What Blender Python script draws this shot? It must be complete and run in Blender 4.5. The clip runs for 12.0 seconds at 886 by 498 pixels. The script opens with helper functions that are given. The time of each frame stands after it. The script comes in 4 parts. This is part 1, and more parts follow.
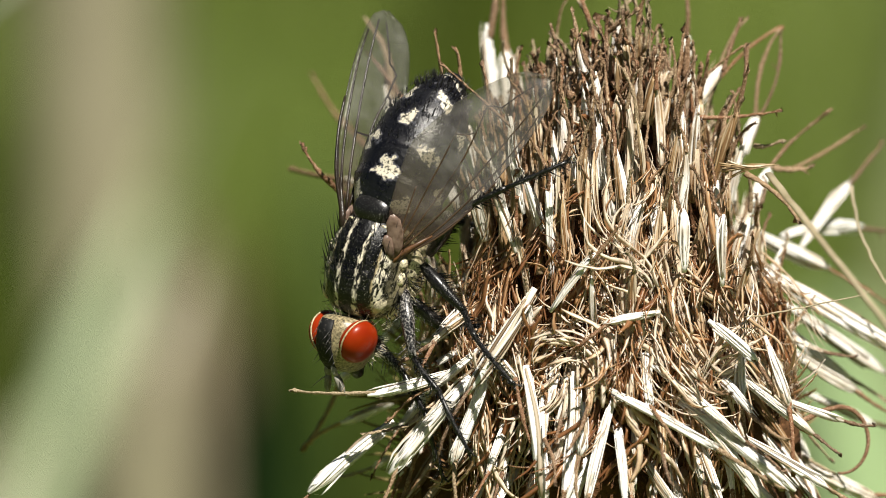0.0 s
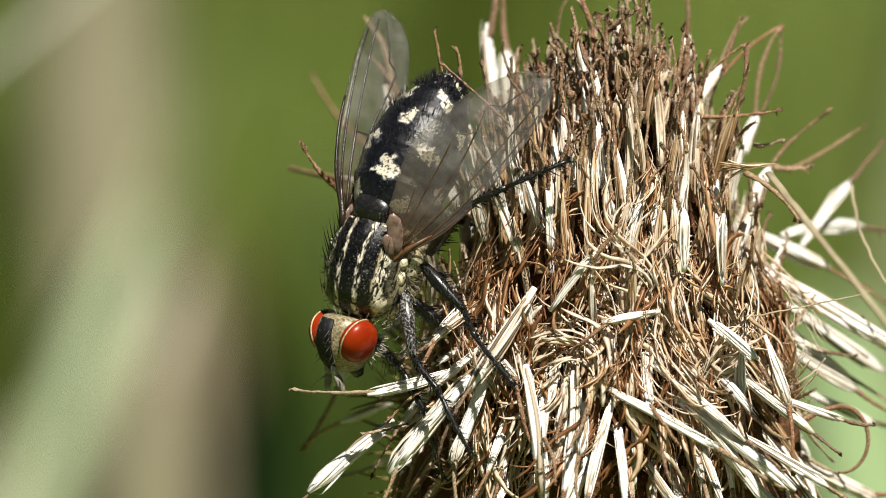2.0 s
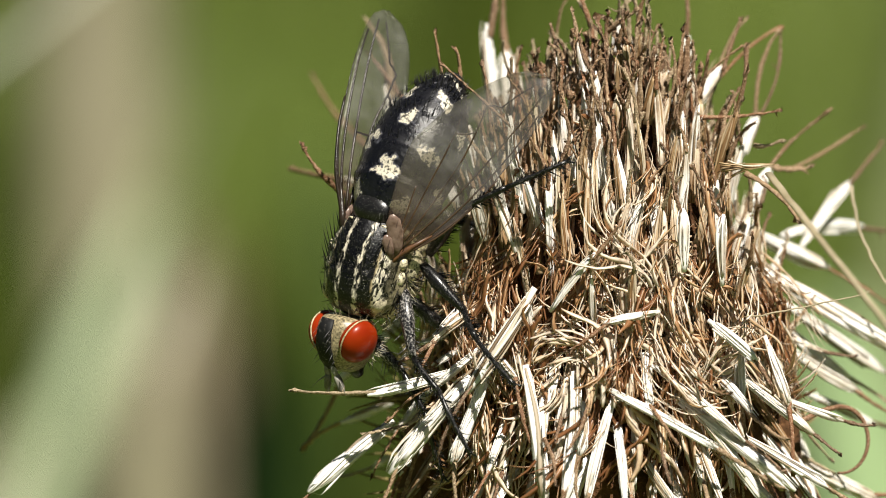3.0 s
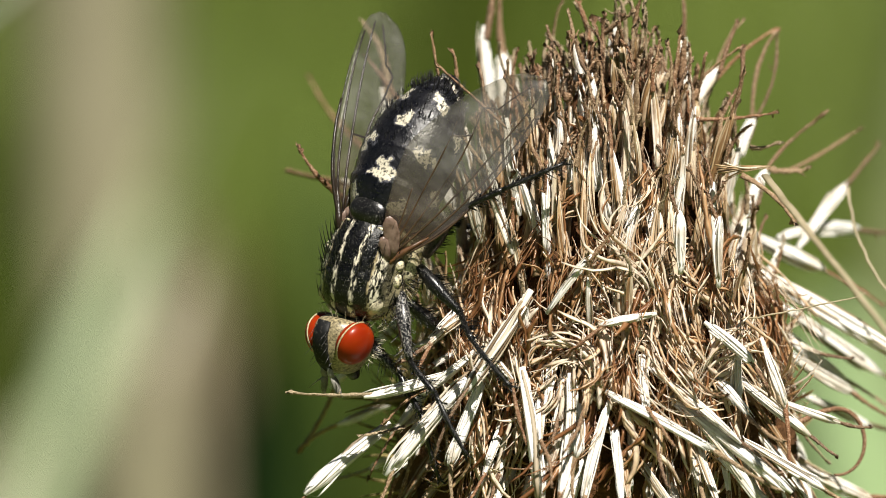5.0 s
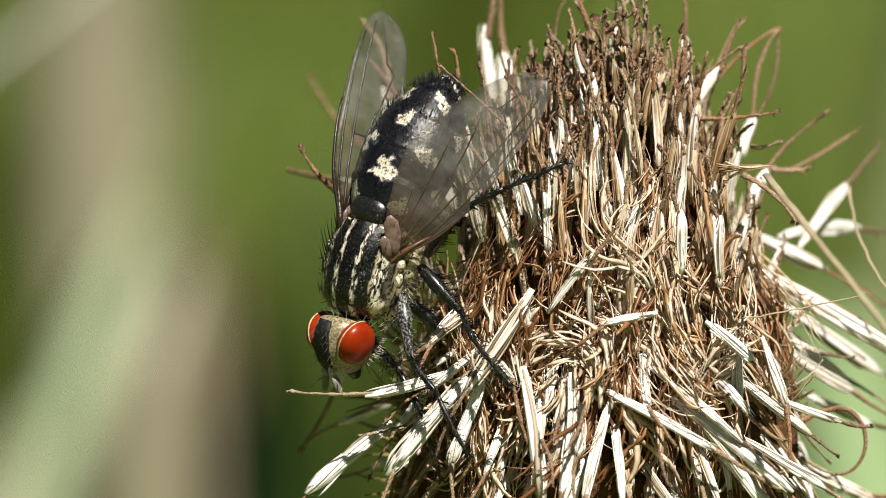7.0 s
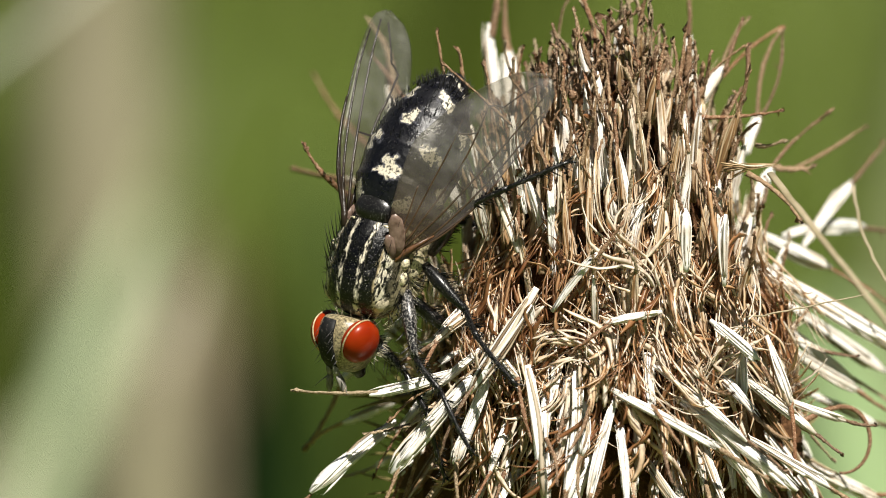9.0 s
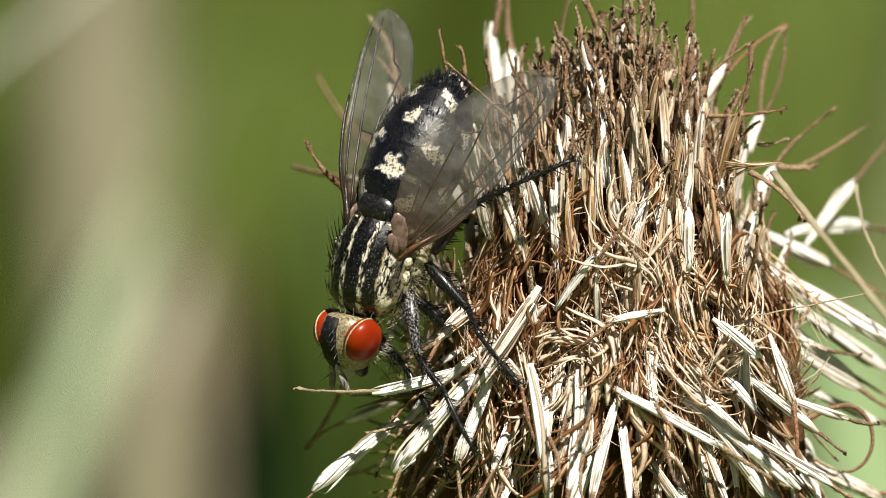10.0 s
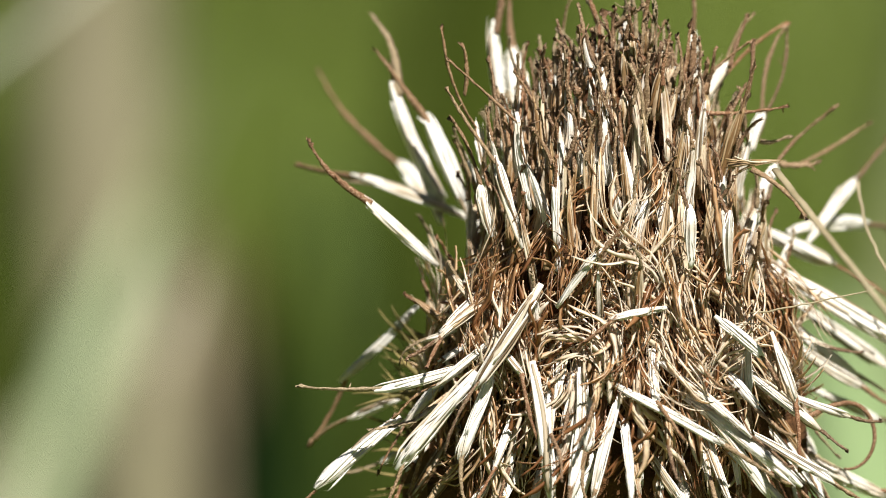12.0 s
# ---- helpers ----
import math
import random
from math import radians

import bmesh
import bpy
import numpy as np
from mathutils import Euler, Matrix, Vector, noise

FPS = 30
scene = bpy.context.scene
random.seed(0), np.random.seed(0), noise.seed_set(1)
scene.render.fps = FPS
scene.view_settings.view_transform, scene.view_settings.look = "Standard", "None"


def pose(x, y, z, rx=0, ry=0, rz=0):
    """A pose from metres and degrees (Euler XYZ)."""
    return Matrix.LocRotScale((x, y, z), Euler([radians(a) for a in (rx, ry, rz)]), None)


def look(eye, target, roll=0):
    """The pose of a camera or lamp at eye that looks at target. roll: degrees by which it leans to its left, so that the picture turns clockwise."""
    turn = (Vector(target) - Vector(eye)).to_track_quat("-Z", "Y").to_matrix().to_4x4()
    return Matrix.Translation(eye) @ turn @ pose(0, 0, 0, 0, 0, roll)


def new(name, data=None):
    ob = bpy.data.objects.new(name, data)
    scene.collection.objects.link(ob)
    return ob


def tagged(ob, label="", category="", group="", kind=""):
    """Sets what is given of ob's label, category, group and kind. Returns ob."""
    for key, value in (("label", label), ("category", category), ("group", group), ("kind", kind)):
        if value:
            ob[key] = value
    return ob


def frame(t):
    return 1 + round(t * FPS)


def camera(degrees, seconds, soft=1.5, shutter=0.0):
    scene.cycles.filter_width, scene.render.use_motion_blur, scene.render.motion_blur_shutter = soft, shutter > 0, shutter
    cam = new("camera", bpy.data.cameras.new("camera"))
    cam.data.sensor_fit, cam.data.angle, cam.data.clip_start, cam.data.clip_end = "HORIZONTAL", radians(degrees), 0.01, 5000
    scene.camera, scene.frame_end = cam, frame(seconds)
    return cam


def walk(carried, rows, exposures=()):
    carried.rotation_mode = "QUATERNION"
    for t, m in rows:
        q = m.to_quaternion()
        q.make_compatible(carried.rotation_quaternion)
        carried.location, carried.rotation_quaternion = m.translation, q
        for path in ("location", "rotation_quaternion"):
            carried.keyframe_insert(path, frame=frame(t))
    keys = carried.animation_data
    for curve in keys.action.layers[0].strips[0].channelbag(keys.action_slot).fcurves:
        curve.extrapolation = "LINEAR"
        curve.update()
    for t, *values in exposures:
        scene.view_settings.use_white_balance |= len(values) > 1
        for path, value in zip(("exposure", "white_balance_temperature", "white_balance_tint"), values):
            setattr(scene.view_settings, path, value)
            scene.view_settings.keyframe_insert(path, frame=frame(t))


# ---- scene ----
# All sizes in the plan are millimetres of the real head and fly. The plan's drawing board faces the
# camera: 50 divisions to a millimetre, a to the right, b downwards, d millimetres away from the camera.
MM = 0.001
DIST = 300.0
EYE_HEIGHT = 0.42
PITCH = 12.0
VIEW = pose(0, 0, EYE_HEIGHT, -PITCH, 0, 0)


def plan(a, b, d=0.0):
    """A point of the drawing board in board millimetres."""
    k = 1 + d / DIST
    return np.array(((a - 784) / 50 * k, d, (441 - b) / 50 * k))


def world(p):
    """Board millimetres to world metres."""
    return VIEW @ Vector([float(c) * MM for c in p])


# ---- camera ----
cam = camera(2 * math.degrees(math.atan(784 / 50 / DIST)), 12.0, soft=0.85, shutter=0.3)
cam.data.dof.use_dof = True
cam.data.dof.focus_distance = 0.2994
cam.data.dof.aperture_fstop = 54
CAM_POSE = VIEW @ pose(0, -DIST * MM, 0, 90, 0, 0)
walk(cam, [(0.0, CAM_POSE), (12.0, CAM_POSE)])

# ---- light ----
SUN_DIR = (VIEW.to_3x3() @ Vector((0.25, -0.6, 0.75))).normalized()
sky = bpy.data.worlds.new("sky")
scene.world = sky
sky.use_nodes = True
tree = sky.node_tree
tex = tree.nodes.new("ShaderNodeTexSky")
tex.sky_type = "NISHITA"
tex.sun_disc = False
tex.sun_elevation = math.asin(SUN_DIR.z)
tex.sun_rotation = math.atan2(SUN_DIR.x, SUN_DIR.y)
tree.links.new(tex.outputs["Color"], tree.nodes["Background"].inputs["Color"])
tree.nodes["Background"].inputs["Strength"].default_value = 0.019
sun = new("sun", bpy.data.lights.new("sun", "SUN"))
sun.data.energy = 7.2
sun.data.angle = radians(0.53)
sun.data.color = (1.0, 0.95, 0.86)
sun.matrix_world = look(SUN_DIR, (0, 0, 0))
scene.view_settings.exposure = 0.1


# ---- materials ----
class Mat:
    """A node material with a short way to add nodes."""

    def __init__(self, name, rough=0.6, spec=0.5, metal=0.0):
        self.m = bpy.data.materials.new(name)
        self.m.use_nodes = True
        self.t = self.m.node_tree
        self.b = self.t.nodes["Principled BSDF"]
        self.out = self.t.nodes["Material Output"]
        self.set("Roughness", rough).set("Specular IOR Level", spec).set("Metallic", metal)

    def set(self, socket, value):
        if hasattr(value, "links"):
            self.t.links.new(value, self.b.inputs[socket])
        else:
            self.b.inputs[socket].default_value = value
        return self

    def node(self, kind):
        return self.t.nodes.new("ShaderNode" + kind)

    def feed(self, n, socket, value):
        if hasattr(value, "links"):
            self.t.links.new(value, n.inputs[socket])
        else:
            n.inputs[socket].default_value = value
        return n

    def coords(self, which="Object"):
        return self.node("TexCoord").outputs[which]

    def stretched(self, scale):
        n = self.node("Mapping")
        self.feed(n, "Vector", self.coords())
        n.inputs["Scale"].default_value = scale
        return n.outputs["Vector"]

    def noise(self, scale, detail=4, vector=None, rough=0.6):
        n = self.node("TexNoise")
        self.feed(n, "Vector", vector or self.coords())
        self.feed(n, "Scale", scale), self.feed(n, "Detail", detail), self.feed(n, "Roughness", rough)
        return n.outputs["Fac"]

    def ramp(self, fac, *stops):
        n = self.node("ValToRGB")
        e = n.color_ramp.elements
        while len(e) < len(stops):
            e.new(0.5)
        for el, (p, c) in zip(e, stops):
            el.position, el.color = p, (*c, 1)
        self.feed(n, "Fac", fac)
        return n.outputs["Color"]

    def math(self, op, a, b=0.0):
        n = self.node("Math")
        n.operation = op
        self.feed(n, 0, a), self.feed(n, 1, b)
        return n.outputs[0]

    def mix(self, fac, a, b, blend="MIX"):
        n = self.node("MixRGB")
        n.blend_type = blend
        for s, v in (("Fac", fac), ("Color1", a), ("Color2", b)):
            self.feed(n, s, (*v, 1) if isinstance(v, tuple) and len(v) == 3 else v)
        return n.outputs["Color"]

    def bump(self, height, strength=0.4, distance=0.0001):
        n = self.node("Bump")
        self.feed(n, "Height", height), self.feed(n, "Strength", strength), self.feed(n, "Distance", distance)
        return self.set("Normal", n.outputs["Normal"])

    def thin(self, share, colour):
        """Lets part of the light through, as dry plant matter and leaves do."""
        tr, mx = self.node("BsdfTranslucent"), self.node("MixShader")
        self.feed(tr, "Color", (*colour, 1) if isinstance(colour, tuple) else colour)
        self.feed(mx, 0, share)
        self.t.links.new(self.b.outputs[0], mx.inputs[1])
        self.t.links.new(tr.outputs[0], mx.inputs[2])
        self.t.links.new(mx.outputs[0], self.out.inputs["Surface"])
        return self


def object_random(m):
    return m.node("ObjectInfo").outputs["Random"]


def tone(m):
    n = m.node("Attribute")
    n.attribute_name = "tone"
    return n.outputs["Fac"]


def make_tuft_mat():
    m = Mat("dry_pappus", 0.42, 0.45)
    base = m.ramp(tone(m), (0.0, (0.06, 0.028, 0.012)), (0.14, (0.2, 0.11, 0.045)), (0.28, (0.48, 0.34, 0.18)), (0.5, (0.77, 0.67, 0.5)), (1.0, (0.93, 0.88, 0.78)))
    n = m.noise(900, 4)
    streak = m.noise(6000, 3, m.stretched((1, 1, 0.08)))
    col = m.mix(m.ramp(n, (0.42, (0, 0, 0)), (0.72, (0.7, 0.7, 0.7))), base, (0.42, 0.23, 0.1))
    col = m.mix(m.ramp(streak, (0.52, (0, 0, 0)), (0.66, (0.6, 0.6, 0.6))), col, (0.2, 0.11, 0.05))
    r = object_random(m)
    m.set("Base Color", m.mix(m.ramp(r, (0.7, (0, 0, 0)), (1.0, (0.3, 0.3, 0.3))), col, (0.44, 0.27, 0.13)))
    return m.thin(0.1, (0.72, 0.5, 0.28)).m


def make_pale_mat():
    m = Mat("bleached_pappus", 0.42, 0.45)
    base = m.ramp(tone(m), (0.0, (0.16, 0.1, 0.055)), (0.08, (0.36, 0.28, 0.18)), (0.2, (0.74, 0.68, 0.56)), (0.4, (0.9, 0.87, 0.8)), (1.0, (0.94, 0.92, 0.88)))
    n = m.noise(600, 4)
    streak = m.noise(6000, 3, m.stretched((1, 1, 0.08)))
    col = m.mix(m.ramp(n, (0.5, (0, 0, 0)), (0.75, (0.75, 0.75, 0.75))), base, (0.5, 0.35, 0.19))
    m.set("Base Color", m.mix(m.ramp(streak, (0.62, (0, 0, 0)), (0.72, (0.3, 0.3, 0.3))), col, (0.32, 0.22, 0.13)))
    return m.thin(0.1, (0.8, 0.66, 0.46)).m


def make_tube_mat():
    m = Mat("withered_corolla", 0.62, 0.4)
    n = m.noise(15000, 3)
    a = m.ramp(n, (0.34, (0.03, 0.017, 0.01)), (0.5, (0.17, 0.095, 0.052)), (0.66, (0.58, 0.46, 0.31)))
    r = object_random(m)
    tint = m.ramp(r, (0.0, (0.33, 0.135, 0.055)), (0.3, (0.12, 0.07, 0.04)), (0.6, (0.33, 0.18, 0.085)), (1.0, (0.42, 0.35, 0.22)))
    m.set("Base Color", m.mix(0.5, a, tint))
    m.bump(m.noise(16000, 3), 0.9, 0.00006)
    return m.m


def make_fibre_mat():
    m = Mat("withered_fibres", 0.3, 0.6)
    r = tone(m)
    base = m.ramp(r, (0.0, (0.2, 0.085, 0.034)), (0.22, (0.34, 0.17, 0.075)), (0.45, (0.58, 0.36, 0.18)), (0.66, (0.82, 0.63, 0.4)), (1.0, (0.94, 0.86, 0.7)))
    n = m.noise(1800, 4)
    m.set("Base Color", m.mix(m.ramp(n, (0.3, (0.7, 0.7, 0.7)), (0.55, (0, 0, 0))), base, (0.2, 0.095, 0.04)))
    return m.thin(0.26, (0.8, 0.48, 0.23)).m


def make_core_mat():
    m = Mat("receptacle", 0.9, 0.2)
    n = m.noise(1200, 5)
    m.set("Base Color", m.ramp(n, (0.3, (0.04, 0.018, 0.009)), (0.7, (0.16, 0.075, 0.032))))
    m.bump(m.noise(2500, 4), 1.0, 0.0003)
    return m.m


def make_plain(name, dark, light, scale, rough=0.7, spec=0.4, share=0.0, stretch=None, edge=(0.3, 0.7)):
    m = Mat(name, rough, spec)
    v = m.stretched(stretch) if stretch else None
    c = m.ramp(m.noise(scale, 5, v), (edge[0], dark), (edge[1], light))
    m.set("Base Color", c)
    m.bump(m.noise(scale * 4, 3, v), 0.4, 0.1 / scale)
    if share:
        m.thin(share, tuple(min(1, x * 1.2) for x in light))
    return m.m


TUFT, PALE, TUBE, FIBRE, CORE = make_tuft_mat(), make_pale_mat(), make_tube_mat(), make_fibre_mat(), make_core_mat()
BRACT = make_plain("bract", (0.13, 0.12, 0.035), (0.42, 0.33, 0.13), 1500, share=0.3)
STRAW = make_plain("straw", (0.3, 0.25, 0.15), (0.55, 0.47, 0.32), 700, 0.5, 0.4, 0.3)
STALK = make_plain("stalk", (0.1, 0.12, 0.04), (0.25, 0.22, 0.1), 300)


# ---- mesh helpers ----
def unit(v):
    return v / max(np.linalg.norm(v), 1e-9)


class Shape:
    """Collects tubes and lofts, in millimetres, into one mesh."""

    def __init__(self):
        self.v, self.f, self.n, self.tone = [], [], 0, None

    def add(self, verts, faces):
        self.v.append(np.asarray(verts, float))
        self.f.extend([tuple(i + self.n for i in f) for f in faces])
        self.n += len(verts)
        return self

    def rings(self, rings, closed=True):
        k, s = len(rings), len(rings[0])
        faces = [(i * s + j, i * s + (j + 1) % s, (i + 1) * s + (j + 1) % s, (i + 1) * s + j) for i in range(k - 1) for j in range(s)]
        if closed:
            faces += [tuple(reversed(range(s))), tuple(range((k - 1) * s, k * s))]
        return self.add(np.concatenate(rings), faces)

    def tube(self, pts, radii, sides=6, flat=1.0, up=None):
        pts = np.asarray(pts, float)
        radii = np.broadcast_to(radii, (len(pts),))
        tang = np.gradient(pts, axis=0)
        ref = np.array(up if up is not None else (0.3, -0.9, 0.31))
        rings = []
        for p, t, r in zip(pts, tang, radii):
            t = unit(t)
            u = ref - t * ref.dot(t)
            if np.linalg.norm(u) < 1e-3:
                u = np.cross(t, (1.0, 0.2, 0.1))
            u = unit(u)
            w = np.cross(t, u)
            ref = u
            an = np.arange(sides) * 2 * math.pi / sides
            rings.append(p + r * (np.outer(np.cos(an), u) * flat + np.outer(np.sin(an), w)))
        return self.rings(rings)

    def verts(self):
        return np.concatenate(self.v)

    def make(self, name, mat, parent=None, label="", origin=None, smooth=True, to_world=True):
        """Links the mesh. Board millimetres become world metres about origin (a world point)."""
        v = self.verts()
        if to_world:
            rot = np.array(VIEW.to_3x3())
            v = v * MM @ rot.T + np.array(VIEW.translation) - np.array(origin if origin is not None else (0, 0, 0))
        else:
            v = v * MM
        me = bpy.data.meshes.new(name)
        me.from_pydata(v.tolist(), [], self.f)
        me.polygons.foreach_set("use_smooth", [smooth] * len(me.polygons))
        me.materials.append(mat)
        if self.tone is not None:
            me.attributes.new("tone", "FLOAT", "POINT").data.foreach_set("value", self.tone)
        me.update()
        ob = new(name, me)
        if parent is not None:
            ob.parent = parent
        return tagged(ob, label) if label else ob


def bezier(p0, p1, p2, n):
    t = np.linspace(0, 1, n)[:, None]
    return (1 - t) ** 2 * p0 + 2 * t * (1 - t) * p1 + t * t * p2


rng = np.random.default_rng(7)

# ---- the dried flower head ----
AXIS_A, AXIS_D = 1085, 4.5


def axis_at(b):
    """A point on the head's axis, which leans a little to the right and towards the camera at its top."""
    return plan(AXIS_A + 0.1 * max(0.0, 340 - b), b, AXIS_D - 0.0045 * max(0.0, 540 - b))


PLANT_BASE = Vector((world(axis_at(900)).x, world(axis_at(900)).y - 0.02, 0.0))
plant = tagged(new("thistle"), "dried brown flower head with bleached white tufts on a tall stalk", "thistle")
plant.location = PLANT_BASE


def plant_part(shape, name, mat, parent=None, label=""):
    ob = shape.make(name, mat, None, label, PLANT_BASE)
    ob.parent = parent or plant
    return ob


def smooth_noise(n, step=3):
    return np.interp(np.arange(n), np.arange(0, n + step, step), rng.standard_normal(len(np.arange(0, n + step, step))))


def tuft_shape(base, tip, bend, width, splay=0.0, strands=None, pale=False):
    """A lance-shaped bundle of flat dry hairs, each a ribbon; splay: how far they part at their base."""
    strands = strands or int(rng.integers(11, 16))
    n = 9
    t = np.linspace(0, 1, n)
    line = bezier(base, (base + tip) / 2 + bend, tip, n)
    if splay:
        prof = np.interp(t, (0, 0.25, rng.uniform(0.4, 0.55), 0.75, 0.9, 1), (0.85 + splay, 0.86, 1.0, 0.72, 0.4, 0.14))
    else:
        prof = np.interp(t, (0, 0.15, 0.4, rng.uniform(0.55, 0.78), 0.88, 1), (0.5, 0.66, 0.88, 1.0, 0.8, 0.32))
    prof = width / 2 * prof
    axis = unit(tip - base)
    u = unit(np.cross(axis, (0.21, -0.4, 0.87)))
    w = np.cross(axis, u)
    flat = rng.uniform(0.6, 1.0)
    twist = rng.uniform(-0.6, 0.6)
    s = Shape()
    shade = []
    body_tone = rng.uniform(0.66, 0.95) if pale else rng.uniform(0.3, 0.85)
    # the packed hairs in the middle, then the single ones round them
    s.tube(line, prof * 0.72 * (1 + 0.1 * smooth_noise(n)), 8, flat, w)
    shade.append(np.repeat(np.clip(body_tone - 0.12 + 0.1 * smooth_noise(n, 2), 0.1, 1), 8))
    for k in range(strands):
        a = 2 * math.pi * (k + rng.uniform(-0.45, 0.45)) / strands + twist * t
        r = prof * 0.74 * rng.uniform(0.84, 1.22)
        start, stop = rng.uniform(0, 0.15), rng.uniform(0.7, 1.0) if rng.random() < 0.6 else 1.0
        tt = np.linspace(start, stop, n)
        pick = lambda y: np.interp(tt, t, y)
        mid = np.stack([pick(line[:, 0]), pick(line[:, 1]), pick(line[:, 2])], 1)
        sway = 0.09 * width * rng.standard_normal() * np.sin(tt * rng.uniform(3, 8) + rng.uniform(0, 6))
        pts = mid + np.outer(pick(r * np.cos(a)) + sway, u) + np.outer(pick(r * np.sin(a)) * flat, w)
        if splay:
            pts += np.outer((1 - tt) ** 3, splay * width * 0.9 * rng.standard_normal(3))
        if rng.random() < 0.14:  # a hair that has come loose at its tip
            pts += np.outer(np.clip(tt - 0.5, 0, 1) ** 2, 0.9 * width * rng.standard_normal(3))
        half = pick(prof) * 2.9 / strands * rng.uniform(0.35, 1.5) * np.interp(tt, (0, 0.1, 0.9, 1), (0.6, 1, 1, 0.3))
        side = math.cos(a[4]) * u + math.sin(a[4]) * w * flat + 0.4 * rng.standard_normal(3)
        s.tube(pts, half, 4, rng.uniform(0.3, 0.6), side)
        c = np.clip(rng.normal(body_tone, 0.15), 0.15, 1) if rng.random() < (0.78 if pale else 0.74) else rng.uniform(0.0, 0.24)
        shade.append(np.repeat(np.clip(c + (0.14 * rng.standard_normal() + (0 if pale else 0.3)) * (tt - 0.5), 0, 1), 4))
        s.f.append((s.n - 1, s.n - 2, n * 8 - 1))  # the hairs stick together at the tip
    s.tone = np.concatenate(shade)
    return s


def tube_shape(p0, p1, p2, r, curl=0.1, flat=None, taper=(1.3, 0.75)):
    """A thin crumpled, crusty tube with a frayed end that hooks over."""
    s = Shape()
    n, sides = 24, 7
    line = bezier(p0, p1, p2, n)
    t = np.linspace(0, 1, n)
    line += (0.1 * r * rng.standard_normal((n, 3)) + curl * 0.13 * np.outer(np.sin(t * 9 + rng.uniform(0, 6)), rng.standard_normal(3))) * t[:, None]
    line += np.outer(np.clip(t - 0.82, 0, 1) ** 2 * 8, rng.standard_normal(3) * r * 0.9)
    rad = r * (0.8 + 0.1 * smooth_noise(n) + 0.05 * rng.standard_normal(n)).clip(0.45, 1.4) * np.linspace(*taper, n)
    s.tube(line, rad, sides, flat or rng.uniform(0.45, 0.95), rng.standard_normal(3))
    v = s.v[0]
    v += 0.1 * r * rng.standard_normal(v.shape)
    v[-2 * sides:] += 0.4 * r * rng.standard_normal((2 * sides, 3))
    v[-sides:] += unit(line[-1] - line[-3]) * r * rng.uniform(-0.6, 1.6, sides)[:, None]
    for _ in range(int(rng.integers(0, 2))):  # shreds that stand off
        k = int(rng.integers(6, n - 1))
        d = unit(line[k] - line[k - 1] + 0.7 * rng.standard_normal(3) * np.linalg.norm(line[k] - line[k - 1]))
        ln = r * rng.uniform(2, 6)
        s.tube([line[k], line[k] + d * ln * 0.5 + 0.2 * r * rng.standard_normal(3), line[k] + d * ln + 0.5 * r * rng.standard_normal(3)], (0.4 * r, 0.34 * r, 0.12 * r), 4, 0.5)
    return s


BACK_TUFTS, BACK_TUBES = Shape(), Shape()


def floret(base, tip, end, width, pale=False, tube_r=0.08, bow=0.12, via=None, back=False, splay=0.0, taper=(1.3, 0.75)):
    """One floret: a tuft of hairs with the withered corolla standing out of it."""
    base, tip = np.asarray(base, float), np.asarray(tip, float)
    ln = np.linalg.norm(tip - base)
    tuft = tuft_shape(base, tip, bow * ln * 0.5 * rng.standard_normal(3), width, splay, 7 if back else None, pale)
    if back:
        BACK_TUFTS.tone = np.concatenate([BACK_TUFTS.tone, tuft.tone]) if BACK_TUFTS.tone is not None else tuft.tone
        BACK_TUFTS.add(tuft.verts(), tuft.f)
        ob = None
    else:
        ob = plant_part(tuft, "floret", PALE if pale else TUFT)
    if end is not None:
        end = np.asarray(end, float)
        q = via if via is not None else (tip + end) / 2 + 0.12 * np.linalg.norm(end - tip) * rng.standard_normal(3)
        start = tip - 0.12 * (tip - base)
        corolla = tube_shape(start, np.asarray(q, float), end, tube_r, taper=taper)
        if back:
            BACK_TUBES.add(corolla.verts(), corolla.f)
        else:
            plant_part(corolla, "corolla", TUBE, ob)
    return ob


def ring_florets(n, b, radius, tuft, tilt, tube, width, pale=0.2, spread=(-180, 180), jitter=1.0, tube_r=0.085, splay=0.25):
    """A tier of florets round the head's axis. tilt: degrees from straight up, outwards."""
    for i in range(n):
        ph = radians(spread[0] + (spread[1] - spread[0]) * (i + rng.uniform(-0.4, 0.4) * jitter) / n)
        out = np.array((math.sin(ph), -math.cos(ph), 0.0))
        base = axis_at(b + 22 * jitter * rng.standard_normal()) + out * radius * rng.uniform(0.93, 1.05)
        al = radians(tilt + 9 * jitter * rng.standard_normal())
        side = np.array((math.cos(ph), math.sin(ph), 0)) * 0.11 * jitter * rng.standard_normal()
        d = unit(out * math.sin(al) + np.array((0, 0, math.cos(al))) + side)
        tip = base + d * tuft * rng.uniform(0.8, 1.15)
        d2 = unit(d + 0.3 * rng.standard_normal(3))
        end = tip + d2 * tube * rng.uniform(0.45, 1.2)
        floret(base, tip, end, width * rng.uniform(0.8, 1.2), rng.random() < pale, tube_r, back=math.cos(ph) < -0.1, splay=splay)


